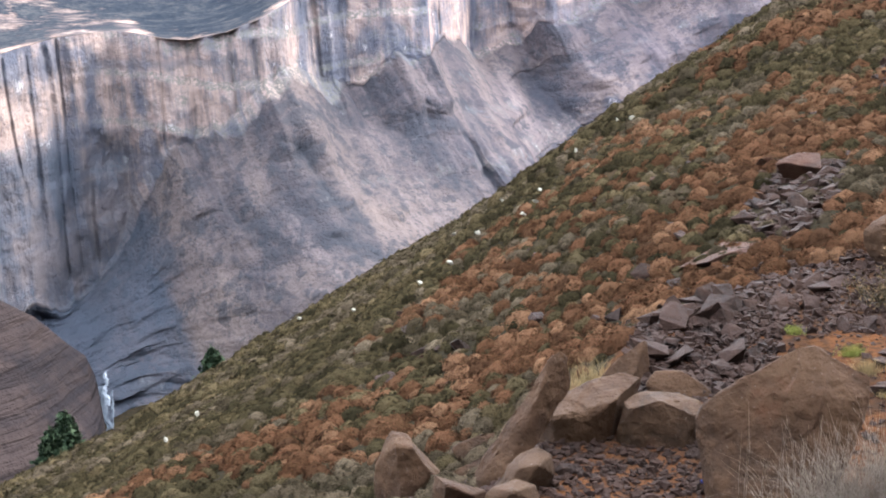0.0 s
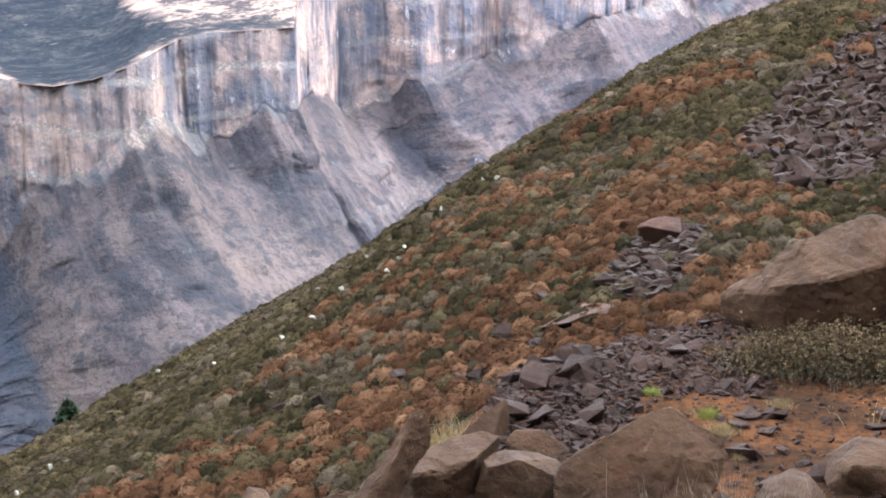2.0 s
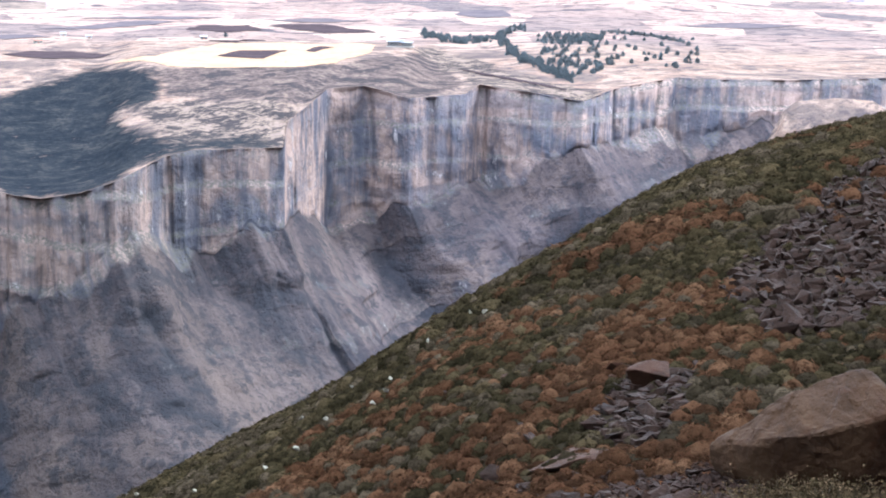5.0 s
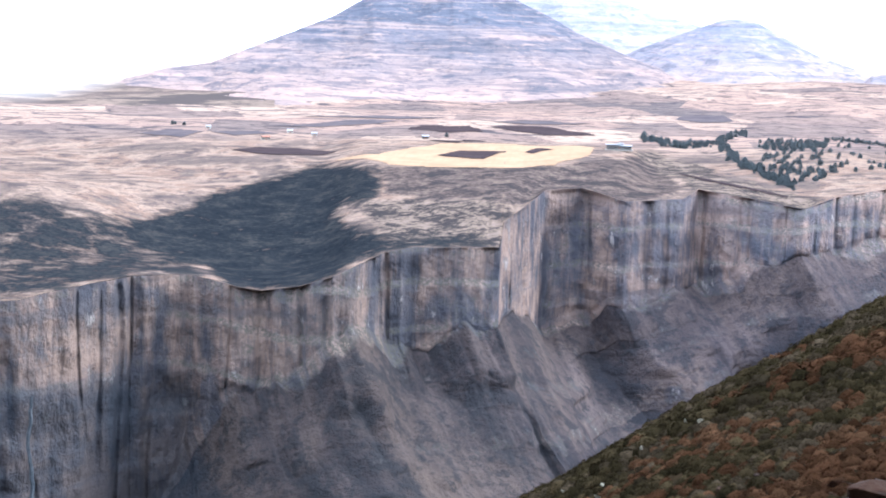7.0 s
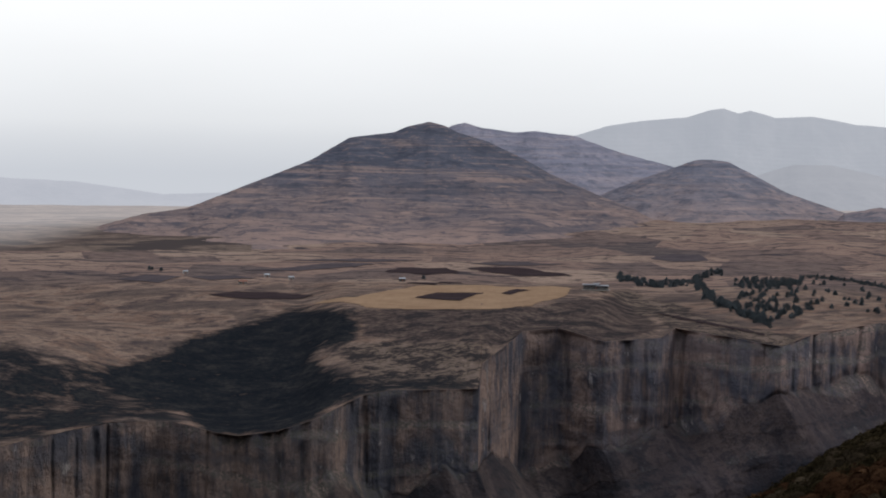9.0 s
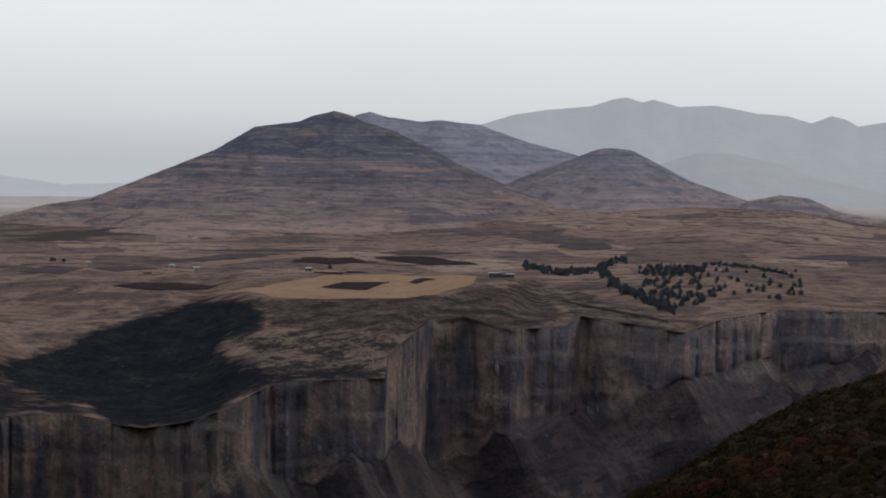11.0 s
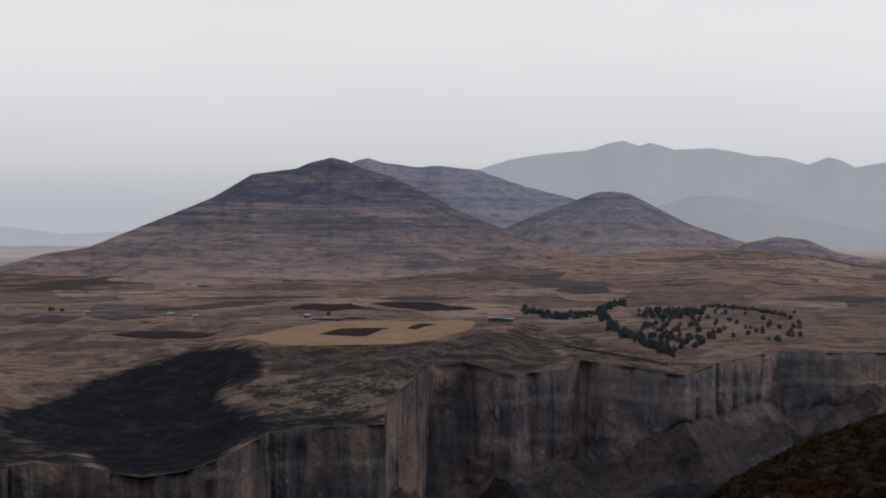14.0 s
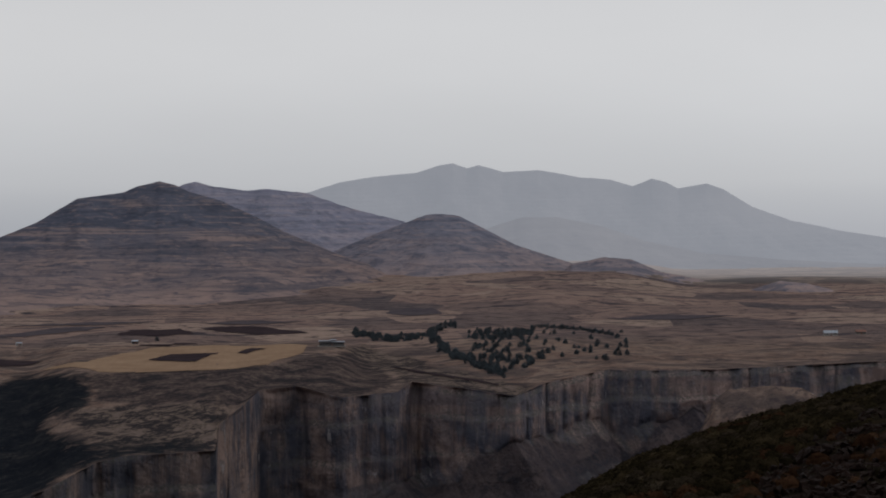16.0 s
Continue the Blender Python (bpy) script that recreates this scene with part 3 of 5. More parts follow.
HEATH = [(6.6, -4.7), (-0.6, -4.45), (-1.4, -4.1), (-2.9, -4.15), (-4.2, -5.1), (-2.4, -5.8), (0.5, -5.5), (1.5, -5.75), (5.8, -5.6)]


def blurred(a, n):
    for _ in range(n):
        a = (np.roll(a, 1, 0) + np.roll(a, -1, 0) + np.roll(a, 1, 1) + np.roll(a, -1, 1) + 2 * a) / 6
    return a


def plateau_mesh():
    bearing = np.concatenate([np.arange(-48, -23, 0.5), np.arange(-23, 23, 0.07), np.arange(23, 48, 0.5)])
    s = np.concatenate([[0], np.linspace(3, 330, 90), np.geomspace(336, 4000, 110)])
    b, d = np.meshgrid(bearing, s, indexing="ij")
    edge = rim_r(b)
    r = np.minimum(edge + d * (4930 - edge) / 4000 * np.where(d > 330, 1, 1), 4930)
    z = plateau_z(b, r)
    pitch = np.degrees(np.arctan2(z, r))
    wob_b, wob_p = b + 0.6 * fbm(b * 2, r / 50, 71, 5), pitch + 0.22 * fbm(b * 2, r / 40, 72, 5)
    scrub = blurred((in_ring(wob_b, wob_p, SCRUB) * 1.0 + in_ring(wob_b, wob_p, SHOULDER) * 0.7 + in_ring(wob_b, wob_p, RIM_SCRUB) * 0.75 + in_ring(wob_b, wob_p, HEATH) * 0.12).clip(0, 1), 36)
    dry = blurred((in_ring(wob_b, wob_p, GRASSY) * 0.8 + in_ring(wob_b, wob_p, STRIP) * 1.0).clip(0, 1), 24)
    heath = blurred(in_ring(wob_b, wob_p, HEATH) * 1.0, 24)
    x, y = plan(b, r)
    ob = part("plateau", sheet("plateau", x, y, z, M_PLATEAU, {"scrub": scrub, "dry": dry, "heath": heath, "worked": smooth(1350, 1650, r) * smooth(120, 300, r - edge)}))
    tagged(ob, "broad tableland of dry brown grass with dark scrub", "plateau", kind="structure")


def mountain(name, outline, ridge, front, back, mat, label, base=-104, relief=10.0, kind="", seed=1, power=1.45, category="mountain"):
    """A ridge whose skyline follows pitch along bearings, at a distance given along bearings."""
    line, far = table(outline), table(ridge)
    lo, hi = outline[-1][0], outline[0][0]
    bearing = np.arange(min(lo, hi), max(lo, hi) + 0.01, 0.06)
    s = np.concatenate([-np.linspace(1, 0, 70), np.linspace(0, 1, 24)[1:]])
    b, t = np.meshgrid(bearing, s, indexing="ij")
    r = far(b) + np.where(t < 0, t * front, t * back)
    top = far(b) * tan_d(line(b) + 0.035 * fbm(b * 3.0, 0.3, seed, 4))
    prof = (1 - np.abs(t)) ** power
    x, y = plan(b, r)
    z = base + (top - base) * prof
    spur = fbm(x / 330, y / 330, seed + 3, 3)
    ravine = np.clip(1 - 3.0 * np.abs(fbm(x / 300 + 0.5 * spur, y / 700, seed + 7, 4)), 0, 1)
    body = np.sin(np.pi * np.clip(prof, 0, 1))
    z = z + relief * (1.9 * spur + fbm(x / 55, y / 55, seed + 5, 5) - 0.3 * ravine) * body
    level = z / 13.0 + 0.8 * fbm(x / 260, y / 260, seed + 8, 2)
    z = z + 0.35 * min(relief, 10) * (smooth(0.25, 0.75, level - np.floor(level)) - (level - np.floor(level))) * body
    z = np.minimum(z, r * tan_d(line(b)) + 400 * (t > 0) + 0.02 * r * (t < -0.02) * 0)
    ob = part(name, sheet(name, x, y, z, mat, {"across": b, "down": -z}))
    return tagged(ob, label, category, kind=kind)


ground_meshes()
gorge_mesh()
plateau_mesh()
# haze is mixed into these colours: bluer, and paler on hills and further mountain
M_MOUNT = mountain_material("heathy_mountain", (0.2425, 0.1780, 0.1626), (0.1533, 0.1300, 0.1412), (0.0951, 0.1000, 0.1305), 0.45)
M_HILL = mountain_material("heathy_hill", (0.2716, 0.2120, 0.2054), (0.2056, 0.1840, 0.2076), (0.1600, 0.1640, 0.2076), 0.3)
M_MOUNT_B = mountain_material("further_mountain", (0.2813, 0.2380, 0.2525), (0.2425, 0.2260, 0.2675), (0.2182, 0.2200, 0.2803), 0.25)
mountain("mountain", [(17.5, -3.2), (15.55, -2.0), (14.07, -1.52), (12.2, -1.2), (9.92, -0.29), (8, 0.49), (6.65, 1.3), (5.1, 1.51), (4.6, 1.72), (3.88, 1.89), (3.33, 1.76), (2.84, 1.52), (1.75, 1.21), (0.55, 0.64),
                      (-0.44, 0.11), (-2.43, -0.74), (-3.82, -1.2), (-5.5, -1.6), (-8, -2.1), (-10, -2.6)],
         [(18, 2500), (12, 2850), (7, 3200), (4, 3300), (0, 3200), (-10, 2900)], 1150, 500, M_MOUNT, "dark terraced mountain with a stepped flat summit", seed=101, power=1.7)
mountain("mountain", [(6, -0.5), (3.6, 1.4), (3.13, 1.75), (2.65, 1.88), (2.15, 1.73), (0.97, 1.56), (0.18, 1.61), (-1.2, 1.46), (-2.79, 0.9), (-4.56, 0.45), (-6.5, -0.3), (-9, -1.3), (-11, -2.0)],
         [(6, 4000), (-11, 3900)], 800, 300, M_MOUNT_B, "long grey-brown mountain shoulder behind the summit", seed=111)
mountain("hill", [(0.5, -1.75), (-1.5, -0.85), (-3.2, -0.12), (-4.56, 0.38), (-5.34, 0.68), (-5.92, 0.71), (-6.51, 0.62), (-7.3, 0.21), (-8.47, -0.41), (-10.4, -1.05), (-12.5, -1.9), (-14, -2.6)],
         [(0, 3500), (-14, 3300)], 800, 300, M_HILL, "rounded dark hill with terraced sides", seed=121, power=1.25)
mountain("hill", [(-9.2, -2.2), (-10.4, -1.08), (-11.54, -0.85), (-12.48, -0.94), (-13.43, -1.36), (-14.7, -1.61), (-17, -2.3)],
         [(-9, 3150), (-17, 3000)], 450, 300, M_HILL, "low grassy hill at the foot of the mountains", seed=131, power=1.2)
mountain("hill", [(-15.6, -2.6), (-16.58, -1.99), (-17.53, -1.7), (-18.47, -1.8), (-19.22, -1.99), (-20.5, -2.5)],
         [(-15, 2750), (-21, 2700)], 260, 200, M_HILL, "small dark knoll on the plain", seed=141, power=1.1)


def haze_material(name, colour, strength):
    """Distance so far off that only lit air is seen: its haze is a glow in the emission."""
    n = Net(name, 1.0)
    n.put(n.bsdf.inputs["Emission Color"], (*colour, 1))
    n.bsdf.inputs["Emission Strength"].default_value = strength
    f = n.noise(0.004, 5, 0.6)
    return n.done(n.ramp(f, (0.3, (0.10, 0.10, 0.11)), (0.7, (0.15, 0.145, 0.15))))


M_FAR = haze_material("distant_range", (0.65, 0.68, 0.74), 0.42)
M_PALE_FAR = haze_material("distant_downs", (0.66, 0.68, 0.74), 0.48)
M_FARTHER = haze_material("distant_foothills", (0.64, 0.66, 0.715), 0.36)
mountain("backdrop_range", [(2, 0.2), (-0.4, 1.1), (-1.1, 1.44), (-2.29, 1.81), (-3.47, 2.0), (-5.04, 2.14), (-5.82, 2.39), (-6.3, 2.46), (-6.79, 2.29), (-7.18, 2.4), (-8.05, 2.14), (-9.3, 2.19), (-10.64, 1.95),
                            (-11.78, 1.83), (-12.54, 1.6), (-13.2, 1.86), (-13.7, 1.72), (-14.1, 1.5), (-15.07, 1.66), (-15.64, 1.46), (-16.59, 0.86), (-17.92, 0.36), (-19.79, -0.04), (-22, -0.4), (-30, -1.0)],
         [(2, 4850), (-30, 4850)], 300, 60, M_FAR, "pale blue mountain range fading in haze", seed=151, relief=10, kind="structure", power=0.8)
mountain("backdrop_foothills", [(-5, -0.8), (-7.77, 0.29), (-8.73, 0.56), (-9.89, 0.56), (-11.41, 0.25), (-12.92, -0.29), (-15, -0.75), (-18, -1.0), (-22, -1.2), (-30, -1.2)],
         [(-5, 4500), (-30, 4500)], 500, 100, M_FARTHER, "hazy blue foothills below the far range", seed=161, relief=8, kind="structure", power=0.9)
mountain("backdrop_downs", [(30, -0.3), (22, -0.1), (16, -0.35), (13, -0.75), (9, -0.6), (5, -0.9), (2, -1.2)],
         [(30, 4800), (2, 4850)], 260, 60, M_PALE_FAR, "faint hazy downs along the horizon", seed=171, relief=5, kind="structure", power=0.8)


def far_plain(name, b0, b1, r0, label):
    """The hazy end of the plain, lying just over the tableland's own sheet."""
    b, r = np.meshgrid(np.arange(b0, b1, 0.2), np.geomspace(r0, 4920, 60), indexing="ij")
    x, y = plan(b, r)
    z = plateau_z(b, r) - 1.0 + 3.0 * smooth(r0, r0 + 150, r)
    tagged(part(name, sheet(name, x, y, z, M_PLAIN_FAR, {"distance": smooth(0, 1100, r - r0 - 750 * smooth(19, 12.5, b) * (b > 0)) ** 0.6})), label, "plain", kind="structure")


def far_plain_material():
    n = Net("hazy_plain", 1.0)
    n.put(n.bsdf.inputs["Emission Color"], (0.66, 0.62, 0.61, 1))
    # haze put in as a glow that strengthens along the plain
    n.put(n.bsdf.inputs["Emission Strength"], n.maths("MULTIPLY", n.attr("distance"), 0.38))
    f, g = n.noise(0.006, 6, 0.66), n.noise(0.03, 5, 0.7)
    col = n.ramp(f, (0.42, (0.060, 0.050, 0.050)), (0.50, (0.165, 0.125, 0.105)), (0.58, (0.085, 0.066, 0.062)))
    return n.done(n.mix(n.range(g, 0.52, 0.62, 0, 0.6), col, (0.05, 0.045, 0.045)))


M_PLAIN_FAR = far_plain_material()
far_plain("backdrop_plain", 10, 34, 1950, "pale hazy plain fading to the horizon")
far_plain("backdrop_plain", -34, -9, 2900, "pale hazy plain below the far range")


# ---- shrubs of the hillside ----
def cushion(seed, fineness, blades, blade):
    """A cushion shrub of unit radius: a lumpy rounded dome with short blades standing out of it. Verts, faces."""
    rng = np.random.default_rng(seed)
    core = bmesh.new()
    bmesh.ops.create_icosphere(core, subdivisions=fineness, radius=1.0)
    bmesh.ops.delete(core, geom=[v for v in core.verts if v.co.z < -0.45], context="VERTS")
    core.verts.index_update()
    cv = np.array([v.co for v in core.verts])
    cf = np.array([[v.index for v in f.verts] for f in core.faces])
    core.free()
    lump = 0.17 * fbm(cv[:, 0] * 1.5 + seed, cv[:, 1] * 1.5 + cv[:, 2], seed, 2) + 0.13 * fbm(cv[:, 0] * 4 + seed, cv[:, 1] * 4 + 3 * cv[:, 2], seed + 1, 2)
    cv = cv * (0.88 + lump + 0.03 * rng.standard_normal(len(cv)))[:, None] * np.array([1, 1, 0.85])
    d = rng.standard_normal((blades, 3))
    d[:, 2] = np.abs(d[:, 2]) - 0.12
    d /= np.linalg.norm(d, axis=1, keepdims=True)
    at = d * (0.92 + 0.09 * rng.standard_normal(blades))[:, None] * np.array([1, 1, 0.85])
    face = d + 0.32 * rng.standard_normal((blades, 3))
    face /= np.linalg.norm(face, axis=1, keepdims=True)
    side = np.cross(face, rng.standard_normal((blades, 3)))
    side /= np.linalg.norm(side, axis=1, keepdims=True)
    tip = np.cross(face, side)
    size = blade * rng.uniform(0.7, 1.3, (blades, 1))
    tri = np.stack([at - side * size * 0.5 - tip * size * 0.5, at + side * size * 0.5 - tip * size * 0.5, at + tip * size], 1).reshape(-1, 3)
    return np.concatenate([cv, tri]), np.concatenate([cf, np.arange(blades * 3).reshape(-1, 3) + len(cv)])


def scatter(name, shapes, places, material_, label, category, smooth_=False):
    """One mesh of many copies: places are rows of x, y, z, radius, squash, turn, tone, shape."""
    verts, faces, tones, start = [], [], [], 0
    for k, (sv, sf) in enumerate(shapes):
        rows = places[places[:, 7] == k]
        if not len(rows):
            continue
        c, s = np.cos(rows[:, 5])[:, None], np.sin(rows[:, 5])[:, None]
        rad, sq = rows[:, 3][:, None], rows[:, 4][:, None]
        px = rows[:, 0][:, None] + rad * (c * sv[:, 0] - s * sv[:, 1])
        py = rows[:, 1][:, None] + rad * (s * sv[:, 0] + c * sv[:, 1])
        pz = rows[:, 2][:, None] + rad * sq * sv[:, 2]
        verts.append(np.stack([px, py, pz], -1).reshape(-1, 3))
        n = len(sv)
        faces.append((sf[None] + (start + np.arange(len(rows)) * n)[:, None, None]).reshape(-1, 3))
        tones.append(np.repeat(rows[:, 6], n))
        start += n * len(rows)
    me = mesh_from(name, np.concatenate(verts), np.concatenate(faces), material_, smooth_, {"tone": np.concatenate(tones)})
    return tagged(part(name, me), label, category, kind="stuff")


SCREE_RING = [(-13.3, -11.6), (-15.2, -9.6), (-16.8, -8.0), (-18.7, -6.7), (-20.5, -5.8), (-22, -5.2), (-27, -4.6), (-27, -13.2), (-21, -12.6), (-19.5, -11.5), (-17.9, -12.6), (-15.2, -13.2)]
OUTCROP_RING = [(-8.7, -16.5), (-9.6, -15.0), (-11.3, -14.2), (-12.5, -14.5), (-12.2, -15.4), (-11.2, -16.6), (-10.3, -17.2)]


def shrubs():
    rng = np.random.default_rng(7)
    rows = {"green": [], "russet": [], "grey": []}
    b_all, r_all = [], []
    rings = np.concatenate([np.arange(12.0, 40, 0.25), np.arange(40, 104, 0.40)])
    for r in rings:
        step = 0.25 if r < 40 else 0.40
        n = int(np.radians(50) * r / step)
        b_all.append(-27 + 50 * (np.arange(n) + rng.uniform(0, 1, n)) / n)
        r_all.append(r + rng.uniform(-0.5, 0.5, n) * step)
    b, r = np.concatenate(b_all), np.concatenate(r_all)
    end, far = TERRACE_END(b), BROW_FAR(b)
    z = ground_z(b, r)
    pitch = np.degrees(np.arctan2(z, r))
    x, y = plan(b, r)
    u = (r - end) / (far - end)
    patch, small = fbm(x / 9, y / 9, 81, 3), fbm(x / 2.5, y / 2.5, 82, 2)
    ok = (r > end + 0.7 + 0.6 * small) & (r < far + 7)
    stony = in_ring(b + 0.5 * small, pitch + 0.3 * patch, SCREE_RING)
    stony_b = in_ring(b, pitch, OUTCROP_RING)
    ok &= ~(stony & (rng.uniform(size=len(b)) < 0.90)) & ~(stony_b & (rng.uniform(size=len(b)) < 0.8))
    ok &= rng.uniform(size=len(b)) < np.where(u < 0.5, 0.88, 0.97)
    # kinds grow in drifts: russet beside the stones, olive towards the brow
    drift, grain = fbm(x / 3.2, y / 3.2, 85, 3), rng.standard_normal(len(b))
    seam = np.interp(b, [-24, -19.6, -12.7, -8.5, -5.7, -1, 4], [-5.2, -7.4, -11.9, -15.0, -17.6, -20.6, -24.0])
    red = -0.28 + 0.52 * np.exp(-((pitch - seam) / 1.3) ** 2) - 1.0 * np.maximum(u - 0.10, 0) + 0.9 * patch + 0.75 * drift + np.clip(0.035 * (-b - 2), -0.3, 0.30) + 0.16 * grain
    grey = -0.12 - 0.2 * u + 0.8 * fbm(x / 2.6, y / 2.6, 84, 2) + 0.22 * rng.standard_normal(len(b))
    near = r < 40
    for k in np.flatnonzero(ok):
        kind = "russet" if red[k] > 0 else ("grey" if grey[k] > 0 else "green")
        rad = (0.10 + 0.14 * rng.uniform() ** 1.5 if near[k] else 0.19 + 0.20 * rng.uniform() ** 1.5) * (1.12 if kind == "russet" else 1.0)
        tone = np.clip(0.5 + 0.3 * small[k] + 0.30 * rng.standard_normal(), 0, 1)
        rows[kind].append((x[k], y[k], z[k] - 0.02, rad, rng.uniform(0.85, 1.25), rng.uniform(0, 6.28), tone, rng.integers(0, 3) + (0 if near[k] else 3)))
    shapes = [cushion(200 + k, 2, 130, 0.13) for k in range(3)] + [cushion(210 + k, 2, 60, 0.17) for k in range(3)]
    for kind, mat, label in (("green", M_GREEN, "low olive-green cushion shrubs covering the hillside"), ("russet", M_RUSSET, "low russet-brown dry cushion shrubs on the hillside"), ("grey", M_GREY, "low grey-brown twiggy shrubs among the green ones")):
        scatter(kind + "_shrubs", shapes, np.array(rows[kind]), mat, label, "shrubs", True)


shrubs()


# ---- stones ----
def cut_rock(seed, size, detail=2, cuts=9, grain=0.05):
    """A small smooth-broken lump: a ball cut by flat planes. Sits on z = 0."""
    rng = np.random.default_rng(seed)
    bm = bmesh.new()
    bmesh.ops.create_icosphere(bm, subdivisions=detail, radius=1.0)
    co = np.array([v.co for v in bm.verts])
    for _ in range(cuts):
        n = rng.standard_normal(3)
        n /= np.linalg.norm(n)
        over = co @ n - rng.uniform(0.28, 0.6)
        co -= np.maximum(over, 0)[:, None] * n
    co += grain * np.stack([fbm(co[:, (k + 1) % 3] * 2.2 + seed, co[:, (k + 2) % 3] * 2.2, seed + k, 3) for k in range(3)], -1)
    co *= np.array(size) / (co.max(0) - co.min(0))
    co[:, 2] -= co[:, 2].min()
    for v, c in zip(bm.verts, co):
        v.co = c
    return bm


def chunk(seed, size, corners=11, worn=0.03):
    """An angular broken stone: the hull of uneven corners, edges slightly worn. Sits on z = 0."""
    rng = np.random.default_rng(seed)
    bm = bmesh.new()
    for k in range(corners):
        c = rng.uniform(-0.5, 0.5, 3)
        c[rng.integers(3)] = 0.5 * (1 if k % 2 else -1)
        bm.verts.new(c * np.array(size))
    hull = bmesh.ops.convex_hull(bm, input=bm.verts[:])
    bmesh.ops.delete(bm, geom=list({g for g in hull["geom_interior"] + hull["geom_unused"] if isinstance(g, bmesh.types.BMVert)}), context="VERTS")
    bmesh.ops.dissolve_limit(bm, angle_limit=radians(8), verts=bm.verts[:], edges=bm.edges[:])
    if worn:
        bmesh.ops.bevel(bm, geom=bm.edges[:], offset=worn * min(size), segments=1, affect="EDGES")
    bmesh.ops.triangulate(bm, faces=bm.faces[:])
    low = min(v.co.z for v in bm.verts)
    bmesh.ops.translate(bm, verts=bm.verts[:], vec=(0, 0, -low))
    return bm


def mesh_of(name, bm, mat, shade=False):
    me = bpy.data.meshes.new(name)
    bm.to_mesh(me)
    bm.free()
    me.materials.append(mat)
    me.polygons.foreach_set("use_smooth", np.full(len(me.polygons), shade))
    return me


def hewn(points, depth, seed):
    """A boulder's mesh: the hull of its corners, edges worn, faces roughened and chipped."""
    bm = bmesh.new()
    for p in points:
        bm.verts.new(p)
    hull = bmesh.ops.convex_hull(bm, input=bm.verts[:])
    bmesh.ops.delete(bm, geom=list({g for g in hull["geom_interior"] + hull["geom_unused"] if isinstance(g, bmesh.types.BMVert)}), context="VERTS")
    bmesh.ops.dissolve_limit(bm, angle_limit=radians(10), verts=bm.verts[:], edges=bm.edges[:])
    bmesh.ops.bevel(bm, geom=bm.edges[:], offset=0.02 * depth, segments=1, affect="EDGES")
    bmesh.ops.triangulate(bm, faces=bm.faces[:])
    for cut in (0.10, 0.05):
        for _ in range(3):
            es = [e for e in bm.edges if e.calc_length() > cut * 1.5]
            if es and len(bm.faces) < 12000:
                bmesh.ops.subdivide_edges(bm, edges=es, cuts=1)
                bmesh.ops.triangulate(bm, faces=bm.faces[:])
        bmesh.ops.smooth_vert(bm, verts=bm.verts[:], factor=0.12, use_axis_x=True, use_axis_y=True, use_axis_z=True)
    bm.normal_update()
    co = np.array([v.co for v in bm.verts])
    nor = np.array([v.normal for v in bm.verts])
    rough = 0.022 * fbm(co[:, 0] * 2.3 + seed, co[:, 2] * 2.3 + co[:, 1] * 1.7, seed, 4) + 0.009 * fbm(co[:, 0] * 11 + co[:, 1] * 8, co[:, 2] * 11, seed + 9, 3)
    # broken steps along bedding
    bedding = co[:, 2] * 0.8 + co[:, 0] * 0.5 - co[:, 1] * 0.35
    chip = -0.022 * smooth(0.05, 0.12, fbm(co[:, 0] * 1.6 - co[:, 1] + seed, bedding * 2.4 + seed, seed + 4, 2))
    chip = chip - 0.014 * smooth(0.15, 0.2, fbm(co[:, 0] * 4 + co[:, 1] * 3, co[:, 2] * 4 + seed, seed + 14, 2))
    co = co + nor * (rough + chip)[:, None] * (depth ** 0.5)
    for v, c in zip(bm.verts, co):
        v.co = c
    return bm


def set_down(name, bm, b, r, lean, mat, label, sink, turn=0.0):
    x, y = plan(b, r)
    ob = part(name, mesh_of(name, bm, mat))
    ob.matrix_world = Matrix.Translation((x, y, float(ground_z(b, r)) - sink)) @ pose(0, 0, 0, 0, lean, b + turn)
    return tagged(ob, label, "boulder")


def boulder(name, outline, unit, depth, b, r, lean, mat, label, seed, sink=0.06):
    """A boulder hewn to an outline as it shows from the road, standing at a bearing and distance."""
    rng = np.random.default_rng(seed)
    cx = sum(p[0] for p in outline) / len(outline)
    low = min(p[1] for p in outline)
    pts = []
    for f, y, jit in ((0.88, -0.5, 0.09), (1.0, 0.0, 0.0), (0.78, 0.5, 0.1)):
        for px, pz in outline:
            mz = (pz - low) * (f if pz - low > 20 else 1.0)
            pts.append((((px - cx) * f + rng.normal() * jit * 40) * unit, y * depth + rng.normal() * jit * depth, (mz + rng.normal() * jit * 30) * unit))
    return set_down(name, hewn(pts, depth, seed), b, r, lean, mat, label, sink)


def carved(name, corners, unit, b, r, lean, mat, label, seed, sink=0.05):
    """A boulder from its own corners: across and up as seen from the road (in units), and away (in metres)."""
    down = math.atan2(-float(ground_z(b, r)), r)
    pts = []
    for x, z, y in corners:
        pts.append((x * unit, y, (z * unit - y * math.sin(down)) / math.cos(down)))
        if z < 30:
            pts.append((x * unit * 0.95, y, -0.12))
    span = max(p[0] for p in pts) - min(p[0] for p in pts)
    return set_down(name, hewn(pts, span * 0.8, seed), b, r, lean, mat, label, sink)


